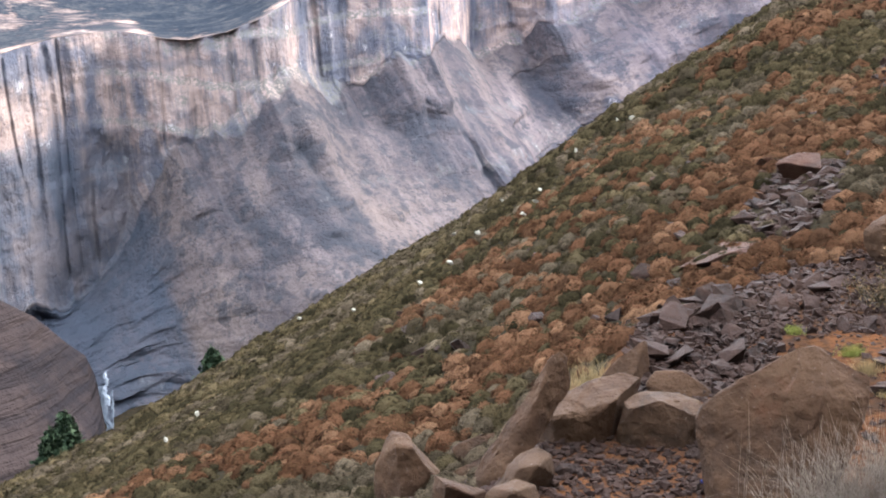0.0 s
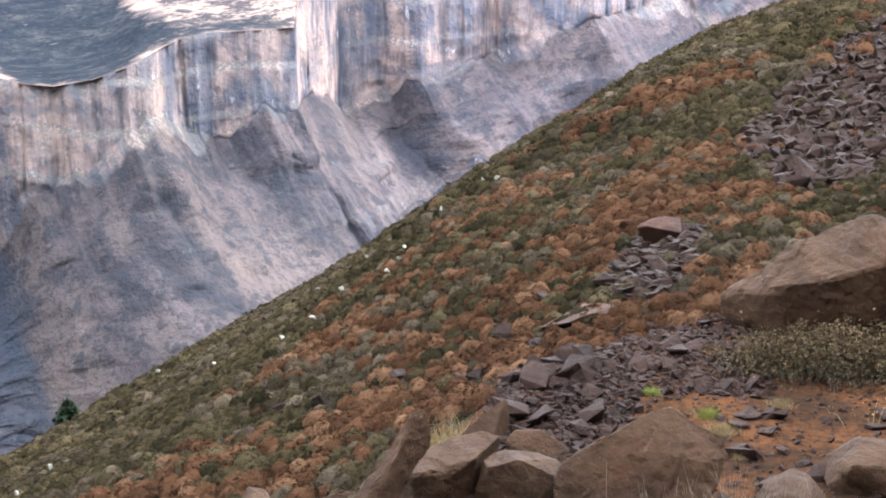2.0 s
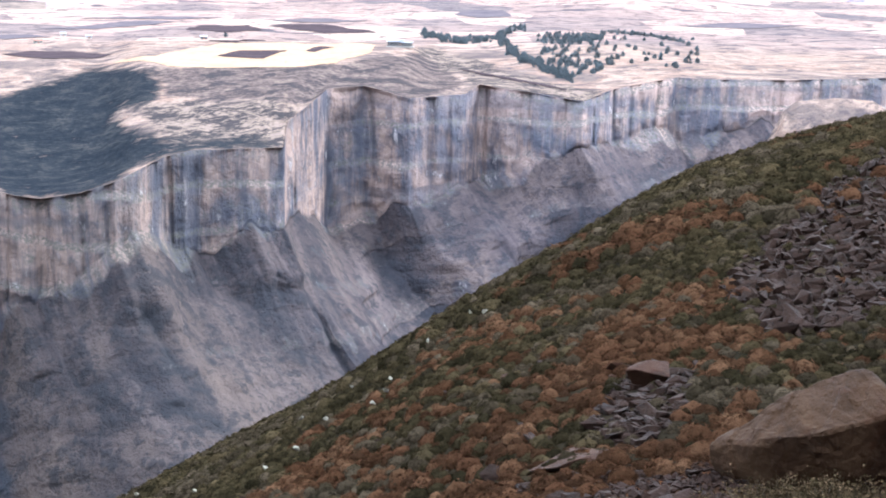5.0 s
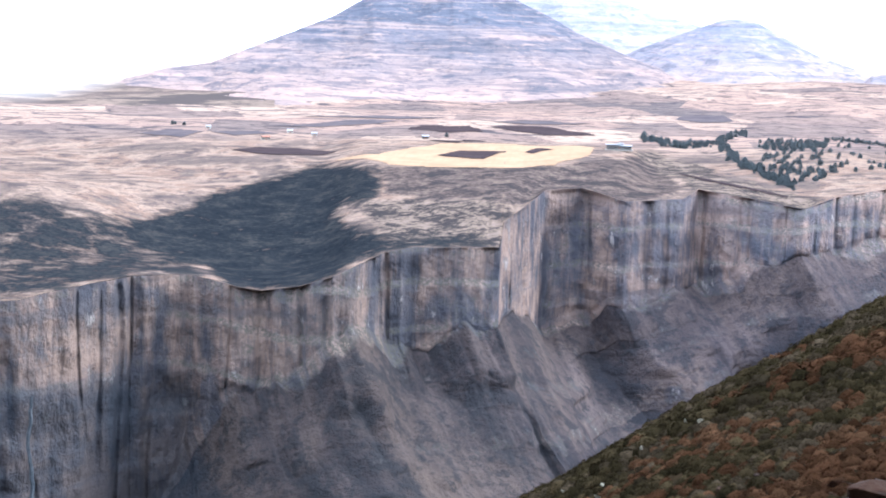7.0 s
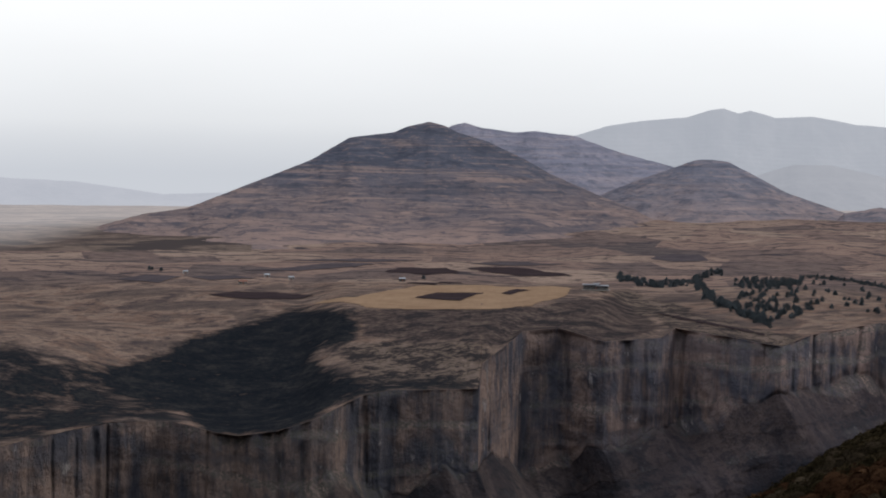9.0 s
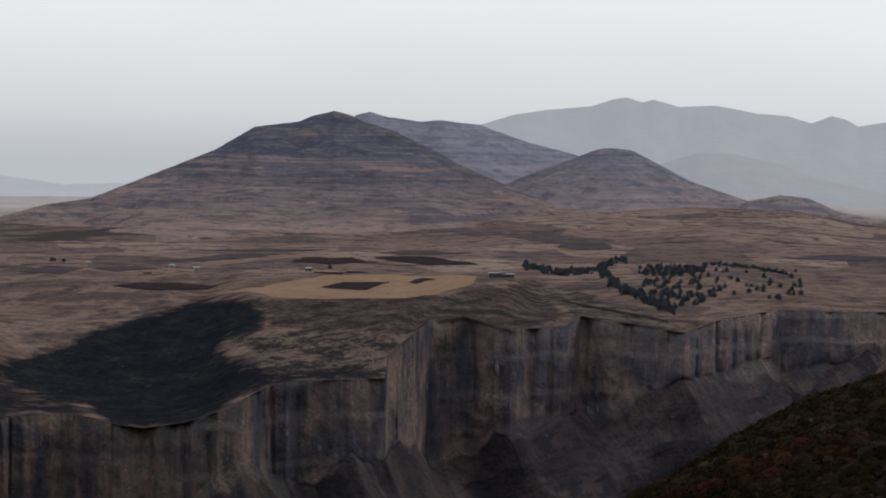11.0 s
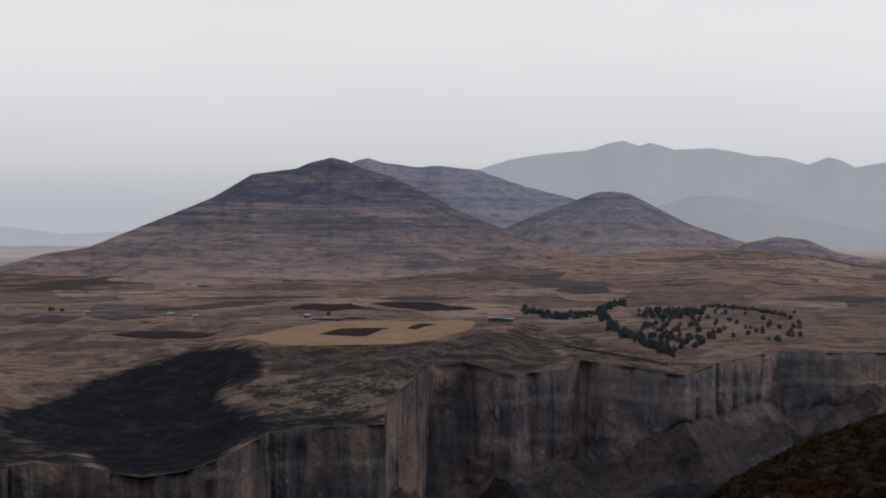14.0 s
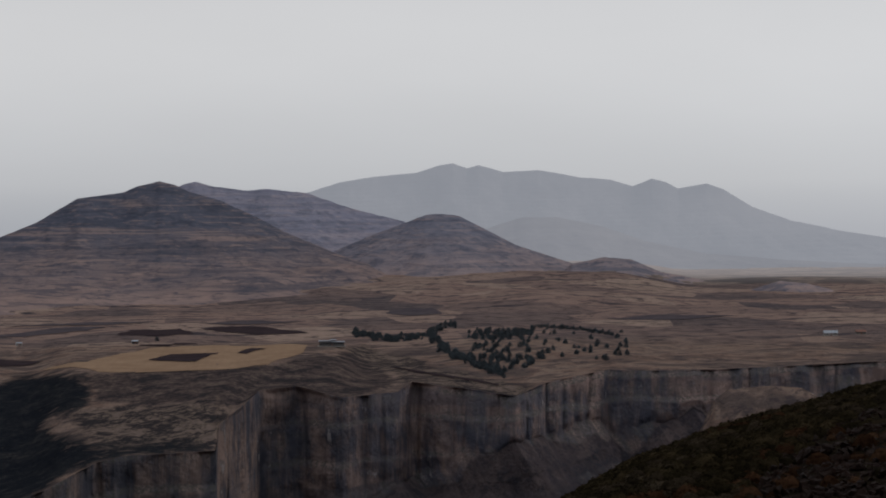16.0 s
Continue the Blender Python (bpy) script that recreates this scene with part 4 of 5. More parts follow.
carved("boulder", [(-152, 111, 0), (-142, 154, 0.1), (-80, 196, 0.2), (12, 268, 0.3), (50, 273, 0.35), (148, 228, 0.25), (150, 171, 0.1), (125, 86, -0.2), (65, 0, -0.5), (-90, 0, -0.35), (-125, 21, -0.1), (15, 236, 0.18), (56, 186, -0.02), (140, 181, 0.05), (-70, 111, -0.08), (100, 216, 0.7), (-80, 156, 0.7)],
       0.00480, -9.98, 12.53, 3.55, M_BOULDER, "large brown wedge-shaped boulder with a pale rough top", 301)
carved("boulder", [(-82, 45, 0), (-82, 22, 0), (-50, 4, 0), (55, 1, 0), (65, 87, 0.15), (105, 115, 0.2), (65, 123, 0.25), (25, 111, 0.25), (-35, 79, 0.15), (-45, 12, -0.22), (25, 45, -0.3), (57, 72, -0.25), (-55, 37, -0.2), (50, 7, -0.1), (-5, 87, 0.5), (105, 87, 0.5)],
       0.00525, -2.78, 13.94, 3.22, M_BOULDER, "long rounded brown boulder lying on rubble", 302)
carved("boulder", [(-78, 18, 0), (-70, 73, 0.05), (-35, 96, 0.1), (30, 94, 0.15), (70, 81, 0.15), (95, 53, 0.1), (80, 3, 0), (-30, 0, 0), (-55, 58, -0.2), (0, 78, -0.22), (65, 48, -0.2), (40, 3, -0.25), (-50, 8, -0.15), (-20, 93, 0.5), (70, 78, 0.5)],
       0.00518, -5.65, 13.76, 3.22, M_LICHEN, "lichen-speckled grey-brown boulder in rubble", 304)
carved("boulder", [(-50, 10, 0), (-17, 45, 0), (28, 83, 0.1), (35, 76, 0.1), (43, 20, 0), (-35, -4, 0), (5, 0, -0.25), (30, 48, 0.4)],
       0.00564, -4.55, 15.19, 3.22, M_BOULDER, "pyramid-shaped brown boulder behind others", 309)
carved("boulder", [(-72, 4, 0), (-10, 84, 0), (20, 134, 0), (45, 184, 0.05), (66, 210, 0.1), (82, 219, 0.15), (95, 212, 0.15), (106, 176, 0.1), (106, 152, 0.1), (40, 57, -0.2), (-18, 0, -0.25), (-60, -6, -0.12), (47, 150, -0.12), (90, 172, 0.4), (-10, 52, 0.4)],
       0.00506, -0.04, 13.31, 3.22, M_BOULDER, "long pointed brown slab leaning on other boulders", 303)
carved("boulder", [(-50, 24, 0), (-38, 6, -0.1), (0, 0, -0.12), (50, 42, 0), (45, 60, 0.1), (0, 38, 0.12), (-30, 28, 0.2), (40, 34, 0.35)],
       0.00578, 1.21, 15.29, 3.22, M_BOULDER, "flat brown boulder below a pointed slab", 311)
carved("boulder", [(-45, 12, 0), (0, 30, 0.05), (40, 55, 0.1), (72, 80, 0.15), (48, 28, -0.1), (-20, -4, -0.12), (10, 8, 0.25)],
       0.00550, 1.47, 14.47, 3.22, M_BOULDER, "narrow brown splinter of rock beside a slab", 316)
carved("boulder", [(-55, 0, 0), (-52, 70, 0), (-35, 115, 0.05), (-24, 131, 0.1), (10, 123, 0.1), (25, 100, 0.05), (75, 43, 0), (65, 0, -0.1), (-15, 97, -0.2), (18, 95, -0.2), (45, 50, -0.28), (-10, 0, -0.32), (-10, 115, 0.4), (50, 40, 0.4)],
       0.00552, 4.11, 14.44, 3.22, M_BOULDER, "upright brown boulder at the terrace edge", 305)
carved("boulder", [(-50, 50, 0), (-43, 82, 0.05), (-20, 73, 0.05), (50, 51, 0), (47, 0, 0), (-45, 0, 0), (-20, 60, -0.22), (25, 42, -0.22), (-5, 65, 0.35)],
       0.00474, 2.11, 12.34, 3.22, M_BOULDER, "small brown boulder at the terrace edge", 306)
carved("boulder", [(-62, 2, 0), (-35, 42, 0), (-10, 70, 0.1), (25, 83, 0.1), (50, 69, 0.05), (56, 32, 0), (20, 0, 0), (-10, 44, -0.18), (25, 49, -0.22), (-30, 12, -0.18), (10, 67, 0.35)],
       0.00487, -0.44, 12.76, 3.22, M_LICHEN, "grey weathered boulder lying in rubble", 307)
carved("boulder", [(-60, 20, 0), (-35, 50, 0), (8, 67, 0.1), (45, 54, 0.05), (56, 20, 0), (0, 0, 0), (0, 40, -0.22), (5, 55, 0.3)],
       0.00473, 0.03, 12.33, 3.22, M_LICHEN, "small rounded grey boulder in rubble", 308)
carved("boulder", [(-64, 28, 0), (-50, 51, 0.1), (-5, 56, 0.1), (40, 30, 0.05), (57, 13, 0), (30, -2, -0.1), (-30, 11, -0.1), (-10, 38, 0.4)],
       0.00548, -6.52, 14.71, 3.22, M_BOULDER, "dark brown boulder wedged behind others", 310)
carved("boulder", [(-25, 12, 0), (-13, 37, 0.05), (13, 35, 0.05), (25, 7, 0), (0, -2, -0.1), (0, 22, -0.12), (5, 22, 0.25)],
       0.00531, -7.87, 14.17, 3.22, M_SCREE, "dark stone jammed between two boulders", 317)
carved("boulder", [(-27, 6, 0), (-13, 26, 0.05), (15, 28, 0.05), (25, 14, 0), (7, 0, -0.05), (-5, 16, -0.12), (3, 17, 0.2)],
       0.00497, -2.09, 13.09, 3.22, M_SCREE, "small dark stone among rubble below boulders", 318)
carved("boulder", [(-190, 40, 0), (-185, 58, 0), (-120, 114, 0.1), (-40, 169, 0.2), (30, 206, 0.3), (77, 213, 0.3), (120, 167, 0.2), (150, 132, 0.1), (169, 100, 0), (150, 47, -0.1), (120, 12, -0.2), (-140, -10, -0.1), (-180, 17, -0.05), (-80, 72, -0.6), (10, 90, -0.75), (90, 120, -0.6), (135, 135, -0.35), (-70, 7, -0.35), (80, 12, -0.4), (-20, 152, 1), (120, 92, 1)],
       0.00691, -16.83, 19.11, 0.09, M_BOULDER, "huge tilted brown boulder with a pale ridged top", 312)
carved("boulder", [(-112, 10, 0), (-100, 85, 0), (-80, 155, 0.1), (-60, 175, 0.15), (-20, 205, 0.2), (40, 235, 0.3), (110, 195, 0.2), (140, 95, 0), (120, -5, -0.1), (-80, 0, -0.15), (-50, 145, -0.35), (20, 160, -0.6), (80, 115, -0.6), (-60, 35, -0.3), (60, 15, -0.5), (-20, 175, 1), (110, 135, 1)],
       0.00684, -21.93, 18.91, 0.09, M_BOULDER, "big brown boulder beside a tilted one", 313)
boulder("boulder", [(1371, 10), (1385, 45), (1420, 60), (1470, 55), (1497, 25), (1490, 0), (1400, -5)], 0.0049, 0.6, -15.8, 13.7, 0.0, M_BOULDER, "flat brown boulder half sunk in gravel", 314)
boulder("boulder", [(1461, 20), (1475, 60), (1530, 90), (1590, 80), (1610, 30), (1590, -5), (1490, 0)], 0.0049, 0.7, -18.2, 14.3, 0.0, M_BOULDER, "flat-topped brown boulder on gravel", 315)


def stone_set(name, meshes, spots, label, group, sink=0.12):
    """Single stones on the hillside; spots are rows of bearing, distance, size, lift."""
    rng = np.random.default_rng(len(name) + len(spots))
    for b, r, size, lift in spots:
        x, y = plan(b, r)
        ob = part(name, meshes[int(rng.integers(len(meshes)))])
        ob.matrix_world = (Matrix.Translation((x, y, float(ground_z(b, r)) + lift - sink * size))
                           @ pose(0, 0, 0, rng.uniform(-34, 34), rng.uniform(-34, 34), rng.uniform(0, 360)) @ Matrix.Diagonal((size, size, size, 1)))
        tagged(ob, label, "stone", group)


def in_ring_spots(ring, count, seed, small, large, near_bias=1.0):
    """Random places whose line of sight falls in a ring of bearing and pitch."""
    rng, got = np.random.default_rng(seed), []
    bs, ps = [p[0] for p in ring], [p[1] for p in ring]
    while len(got) < count:
        b = rng.uniform(min(bs), max(bs))
        p = min(ps) + (max(ps) - min(ps)) * rng.uniform() ** near_bias
        if in_ring(np.array(b), np.array(p), ring):
            got.append((b, on_slope(b, p)[0], small + (large - small) * rng.uniform() ** 2.2, 0.0))
    return got


SCREE = [mesh_of("scree_stone", chunk(400 + k, (1.0, 0.72, 0.30 + 0.05 * (k % 4)), 12), M_SCREE if k % 5 else M_REDROCK) for k in range(10)]
SLABS = [mesh_of("slab", chunk(430 + k, (1.0, 0.7, 0.34 if k % 2 else 0.5), 11), M_SCREE) for k in range(6)]
stone_set("scree_stone", SCREE, in_ring_spots([(b, p) for b, p in SCREE_RING if True], 300, 11, 0.20, 0.70, 1.2), "angular purple-grey stone in a scree patch", "stones of the scree")
stone_set("outcrop_stone", SCREE[1:5], in_ring_spots(OUTCROP_RING, 60, 12, 0.14, 0.55), "angular purple-grey stone in a heap among shrubs", "stones of the heap")
stone_set("outcrop_stone", [mesh_of("outcrop_stone", chunk(451, (1.0, 0.8, 0.62), 12), M_REDROCK)], [(-11.1, on_slope(-11.1, -14.9)[0], 0.78, 0.0)], "large reddish stone on top of a heap", "stones of the heap")
stone_set("hillside_stone", [mesh_of("hillside_stone", chunk(452, (1.0, 0.7, 0.45), 12), M_REDROCK)], [(-8.0, on_slope(-8.0, -17.7)[0], 1.0, 0.0), (-9.83, on_slope(-9.83, -14.6)[0], 0.5, 0.05)],
          "reddish angular stone among russet shrubs", "stones among shrubs", 0.05)
stone_set("hillside_stone", SCREE[5:9], in_ring_spots([(8, -23), (2, -17.5), (-8, -12), (-13, -10), (-13, -17), (-6, -19), (0, -22)], 46, 14, 0.18, 0.5), "grey stone half hidden among shrubs", "stones among shrubs")
PALE_SPOTS = [(5.5, -19.3), (2.94, -18.6), (1.85, -17.95), (1.56, -16.9), (0.75, -16.95), (-0.23, -15.85), (-1.42, -15.95), (-1.64, -15.55), (-0.96, -16.4), (-2.93, -14.2), (-4.46, -13.2), (-5.0, -13.15), (11.57, -22.35),
              (12.83, -23.2), (7.77, -19.3), (7.46, -19.3)]
stone_set("pale_stone", [mesh_of("pale_stone", cut_rock(460 + k, (1.0, 0.62, 0.6), 2, 7), M_PALE) for k in range(3)], [(b, on_slope(b, p)[0], 0.15, 0.27) for b, p in PALE_SPOTS],
          "small cream-white stone showing between shrubs", "pale stones", 0.0)
rng = np.random.default_rng(15)
stone_set("slab", SLABS, [(b, r, s, 0.10 * rng.uniform()) for b, r, s in zip(rng.uniform(-9.4, -5.3, 80), rng.uniform(15.2, 17.6, 80), 0.07 + 0.42 * rng.uniform(size=80) ** 3.6)], "dark grey flat broken slab in a heap", "slabs of the heap", 0.1)
stone_set("slab", SLABS, [(b, r, s, 0.0) for b, r, s in zip(rng.uniform(-14.5, -9.2, 40), rng.uniform(16.6, 19.2, 40), 0.1 + 0.3 * rng.uniform(size=40) ** 2)], "dark grey flat broken slab on the bank", "slabs of the bank", 0.1)
stone_set("slab", SLABS, [(b, r, s, 0.0) for b, r, s in zip(rng.uniform(-20, -12.5, 46), rng.uniform(12.6, 16.2, 46), 0.1 + 0.32 * rng.uniform(size=46) ** 2)], "dark grey flat broken slab on orange earth", "slabs of the terrace", 0.1)
stone_set("slab", SLABS, [(b, r, s, 0.0) for b, r, s in zip(rng.uniform(-22.5, -19.2, 26), rng.uniform(20, 23, 26), 0.2 + 0.5 * rng.uniform(size=26) ** 2)], "dark grey broken slab above the boulders", "slabs by the boulders", 0.1)


def rubble(name, count, bs, rs, small, large, seed, mat, label, ring=None):
    """Many small loose stones as one mesh."""
    r0 = np.random.default_rng(seed)
    shapes = []
    for k in range(5):
        bm = chunk(seed + k, (2.0, 1.5, 1.0), 9, 0)
        bm.verts.index_update()
        shapes.append((np.array([v.co for v in bm.verts]), np.array([[v.index for v in f.verts] for f in bm.faces])))
        bm.free()
    if ring:
        spots = np.array(in_ring_spots(ring, count, seed, 0, 1, 1.1))
        b, r = spots[:, 0], spots[:, 1]
    else:
        b, r = r0.uniform(*bs, count), r0.uniform(*rs, count)
    x, y = plan(b, r)
    size = small + (large - small) * r0.uniform(size=count) ** 2.5
    scatter(name, shapes, np.stack([x, y, ground_z(b, r) - size * 0.25, size, r0.uniform(0.6, 1.6, count), r0.uniform(0, 6.28, count), r0.uniform(size=count), r0.integers(0, 5, count)], -1), mat, label, "rubble")


rubble("terrace_rubble", 11000, (-9.0, 8), (10.8, 15.4), 0.010, 0.055, 500, M_SCREE, "dark grey gravel and shards strewn over the terrace")
rubble("gravel", 2600, (-24, -8.5), (10.5, 17.5), 0.008, 0.045, 540, M_SCREE, "thin gravel on orange earth")
rubble("heap_shards", 4200, (-10.2, -4.6), (14.6, 18.0), 0.015, 0.075, 550, M_SCREE, "dark grey shards heaped round broken slabs")
rubble("bank_rubble", 3000, (-15, -5), (16.4, 19.6), 0.015, 0.08, 510, M_SCREE, "dark grey shards on a small bank")
rubble("scree_rubble", 6500, None, None, 0.06, 0.22, 520, M_SCREE, "small purple-grey stones filling the scree", SCREE_RING)
rubble("heap_rubble", 420, None, None, 0.04, 0.14, 530, M_SCREE, "small purple-grey stones round a stone heap", OUTCROP_RING)


# ---- bushes and tufts ----
def stems(seed, count, height, spread, thick, lean=0.5, joints=3):
    """Thin curved stems fanning up from a base: verts, faces."""
    r0 = np.random.default_rng(seed)
    az, tilt = r0.uniform(0, 6.28, count), np.abs(r0.normal(0, lean, count))
    base = np.stack([r0.normal(0, spread, count), r0.normal(0, spread * 0.6, count), np.zeros(count)], -1)
    h = height * r0.uniform(0.55, 1.1, count)
    rings = []
    for k in range(joints + 1):
        f = k / joints
        out = np.sin(tilt * (0.5 + f)) * h * f
        c = base + np.stack([np.cos(az) * out, np.sin(az) * out, np.cos(tilt * (0.5 + f)) * h * f], -1) + r0.normal(0, 0.02 * height * f, (count, 3))
        w = thick * (1 - 0.8 * f)
        rings.append(np.stack([c + w * np.array([math.cos(a), math.sin(a), 0]) for a in (0, 2.09, 4.19)], 1))
    v = np.stack(rings, 1).reshape(-1, 3)
    start = np.arange(count)[:, None, None] * 3 * (joints + 1)
    quads = np.array([[3 * k + a, 3 * k + (a + 1) % 3, 3 * k + 3 + (a + 1) % 3, 3 * k + 3 + a] for k in range(joints) for a in range(3)])
    tips = np.stack([rings[-1].mean(1), rings[-2].mean(1)], 1).reshape(-1, 3)
    return v, (quads[None] + start).reshape(-1, 4), tips


def leaves_at(points, seed, each, spread, size):
    """Small leaf blades scattered round points."""
    r0 = np.random.default_rng(seed)
    at = np.repeat(points, each, 0) + r0.normal(0, spread, (len(points) * each, 3))
    n = len(at)
    a, c = r0.normal(size=(n, 3)), r0.normal(size=(n, 3))
    a /= np.linalg.norm(a, axis=1, keepdims=True)
    c = np.cross(a, c)
    c /= np.linalg.norm(c, axis=1, keepdims=True)
    s = size * r0.uniform(0.6, 1.3, (n, 1))
    return np.stack([at - a * s, at + a * s, at + c * s * 1.6], 1).reshape(-1, 3), np.arange(3 * n).reshape(-1, 3)


def bush(name, b, r, label, category, seed, count, height, spread, thick, twig_mat, leaf_mat=None, each=3, leaf=0.02, lean=0.5, lift=0.0):
    x, y = plan(b, r)
    top = new(name)
    top.matrix_world = pose(x, y, float(ground_z(b, r)) + lift, 0, 0, b)
    v, f, tips = stems(seed, count, height, spread, thick, lean)
    tagged(part("twig_tangle", mesh_from("twig_tangle", v, f, twig_mat), None, top), kind="stuff")
    if leaf_mat:
        lv, lf = leaves_at(tips, seed + 1, each, height * 0.09, leaf)
        tone = np.repeat(np.random.default_rng(seed + 2).uniform(0, 1, len(lf)), 3)
        tagged(part("foliage", mesh_from("foliage", lv, lf, leaf_mat, False, {"tone": tone}), None, top), kind="stuff")
    return tagged(top, label, category)


M_TWIG = plain_material("dry_twig", (0.085, 0.066, 0.052), (0.17, 0.14, 0.112), 30, 0.9, 0.002)
M_STEM = plain_material("brown_stem", (0.05, 0.042, 0.03), (0.10, 0.082, 0.055), 30, 0.9, 0.002)
M_STRAW = plain_material("straw_grass", (0.13, 0.092, 0.044), (0.23, 0.17, 0.085), 25, 0.9, 0.002)
M_LIME = plain_material("lime_grass", (0.085, 0.098, 0.02), (0.16, 0.165, 0.04), 25, 0.9, 0.002)
M_LEAF = foliage_material("bush_leaf", (0.0425, 0.03335, 0.01725), (0.08, 0.0575, 0.0299), (0.1313, 0.0851, 0.0506))
M_SEED = foliage_material("dry_flowers", (0.0945, 0.0627, 0.0315), (0.1575, 0.1045, 0.054), (0.231, 0.1615, 0.09))
for k, (b, r, h) in enumerate(((-12.4, 11.95, 0.85), (-13.7, 11.8, 1.0), (-15.2, 11.9, 0.9), (-16.4, 12.2, 0.7))):
    bush("dry_bush", b, r, "leafless grey-tan twiggy bush beside a boulder", "bush", 601 + k, 380, h, 0.30, 0.004, M_TWIG, lean=0.62)
for k, (b, w, h) in enumerate(((-14.7, 0.22, 0.30), (-15.7, 0.3, 0.42), (-17.0, 0.32, 0.50), (-18.3, 0.32, 0.48), (-19.3, 0.25, 0.36))):
    bush("leafy_bush", b, 17.3 + 0.15 * (k % 2), "low olive-brown leafy bush under a big boulder", "bush", 610 + k, 260, h, w, 0.004, M_STEM, M_LEAF, 5, 0.017, 0.45)
bush("straw_bush", -21.2, 15.8, "low straw-coloured seeding bush on the terrace", "bush", 620, 320, 0.45, 0.3, 0.003, M_STRAW, M_SEED, 4, 0.014, 0.5)
bush("straw_bush", -18.6, 12.6, "low straw-coloured seeding bush on the terrace", "bush", 621, 260, 0.3, 0.35, 0.003, M_STRAW, M_SEED, 4, 0.012, 0.5)
bush("straw_bush", -22.6, 16.4, "low straw-coloured seeding bush on the terrace", "bush", 622, 300, 0.45, 0.3, 0.003, M_STRAW, M_SEED, 4, 0.014, 0.5)
for k, (b, r, h, mat, lab) in enumerate(((-3.2, 15.3, 0.32, M_STRAW, "tuft of straw-coloured grass behind boulders"), (-2.4, 15.5, 0.24, M_STRAW, "tuft of straw-coloured grass behind boulders"), (-11.1, 15.6, 0.12, M_LIME, "small lime-green grass tuft on orange earth"),
                                         (-12.7, 15.7, 0.13, M_LIME, "small lime-green grass tuft on orange earth"), (-10.6, 16.4, 0.1, M_LIME, "small lime-green grass tuft on orange earth"), (-13.2, 15.2, 0.16, M_STRAW, "small yellowed grass tuft on orange earth"),
                                         (-14.9, 12.9, 0.13, M_LIME, "small lime-green grass tuft by a boulder"), (-15.3, 16.2, 0.12, M_STRAW, "small yellowed grass tuft on orange earth"), (-13.9, 14.6, 0.1, M_STRAW, "small yellowed grass tuft on orange earth"))):
    bush("grass_tuft", b, r, lab, "grass", 640 + k, 220, h, h * 0.42, 0.0025, mat, lean=0.55)

# litter
M_BLUE, M_WHITE = plain_material("blue_plastic", (0.01, 0.03, 0.28), (0.02, 0.06, 0.42), 20, 0.35), plain_material("white_plastic", (0.55, 0.56, 0.58), (0.7, 0.7, 0.72), 20, 0.4)
x, y = plan(-7.6, 12.75)
litter = new("plastic_packet")
litter.matrix_world = pose(x, y, float(ground_z(-7.6, 12.75)), 0, 0, 30)
part("wrapper", mesh_of("wrapper", cut_rock(701, (0.22, 0.12, 0.10), 2, 8, 0.14), M_BLUE), None, litter)
ob = part("label_flap", mesh_of("label_flap", cut_rock(702, (0.07, 0.06, 0.03), 2, 6, 0.14), M_WHITE), None, litter, "white torn flap")
ob.location = (0.07, -0.05, 0.0)
tagged(litter, "crumpled blue and white plastic packet on rubble", "litter")


# ---- trees ----
def crown(seed, tiers, height, width, each, leaf, base=0.06, ragged_by=0.25):
    """A conifer's crown of drooping leaf clumps in tiers: verts, faces."""
    r0 = np.random.default_rng(seed)
    pts = []
    for k in range(tiers):
        f = k / (tiers - 1)
        rad = width * (math.sin(math.pi * min(0.22 + 0.78 * f, 1)) ** 0.6) * r0.uniform(0.8, 1.15) + 0.04 * width
        n = int(each * (1 - 0.75 * f)) + 3
        az = r0.uniform(0, 6.28, n)
        rr = rad * np.sqrt(r0.uniform(0.1, 1, n)) * (1 + ragged_by * r0.normal(size=n))
        pts.append(np.stack([np.cos(az) * rr, np.sin(az) * rr, height * (base + (1 - base) * f) - 0.15 * rr + r0.normal(0, height * 0.02, n)], -1))
    return leaves_at(np.concatenate(pts), seed + 1, 4, leaf * 0.8, leaf)


def trunk_bm(height, radius, limbs, seed):
    r0 = random.Random(seed)
    bm = bmesh.new()
    bmesh.ops.create_cone(bm, cap_ends=True, segments=7, radius1=radius, radius2=radius * 0.25, depth=height, matrix=Matrix.Translation((0, 0, height / 2)))
    for _ in range(limbs):
        z, a = height * r0.uniform(0.25, 0.85), r0.uniform(0, 6.28)
        ln = height * 0.22 * (1.1 - z / height)
        m = Matrix.Translation((math.cos(a) * ln / 2, math.sin(a) * ln / 2, z)) @ Matrix.Rotation(a, 4, "Z") @ Matrix.Rotation(radians(80), 4, "Y")
        bmesh.ops.create_cone(bm, cap_ends=False, segments=4, radius1=radius * 0.3, radius2=radius * 0.1, depth=ln, matrix=m)
    return bm


M_BARK = plain_material("conifer_bark", (0.04, 0.032, 0.026), (0.09, 0.07, 0.055), 6, 0.95)
# needles of the far trees, their haze mixed in as a lighter blue
M_PINE = foliage_material("conifer_needles", (0.050, 0.063, 0.072), (0.084, 0.100, 0.112), (0.120, 0.136, 0.148))


def conifer(seed, height, width, each=20, leaf=0.45, tiers=11, needles=None):
    top = new("conifer_tree")
    part("trunk", trunk_bm(height * 0.9, height * 0.025, 8, seed), M_BARK, top)
    v, f = crown(seed, tiers, height, width, each, leaf)
    part("crown", mesh_from("crown", v, f, needles or M_PINE, False, {"tone": np.repeat(np.random.default_rng(seed).uniform(0, 1, len(f)), 3)}), None, top)
    return tagged(top, "dark green conifer standing on the grassy tableland", "tree", "conifers of the tableland")


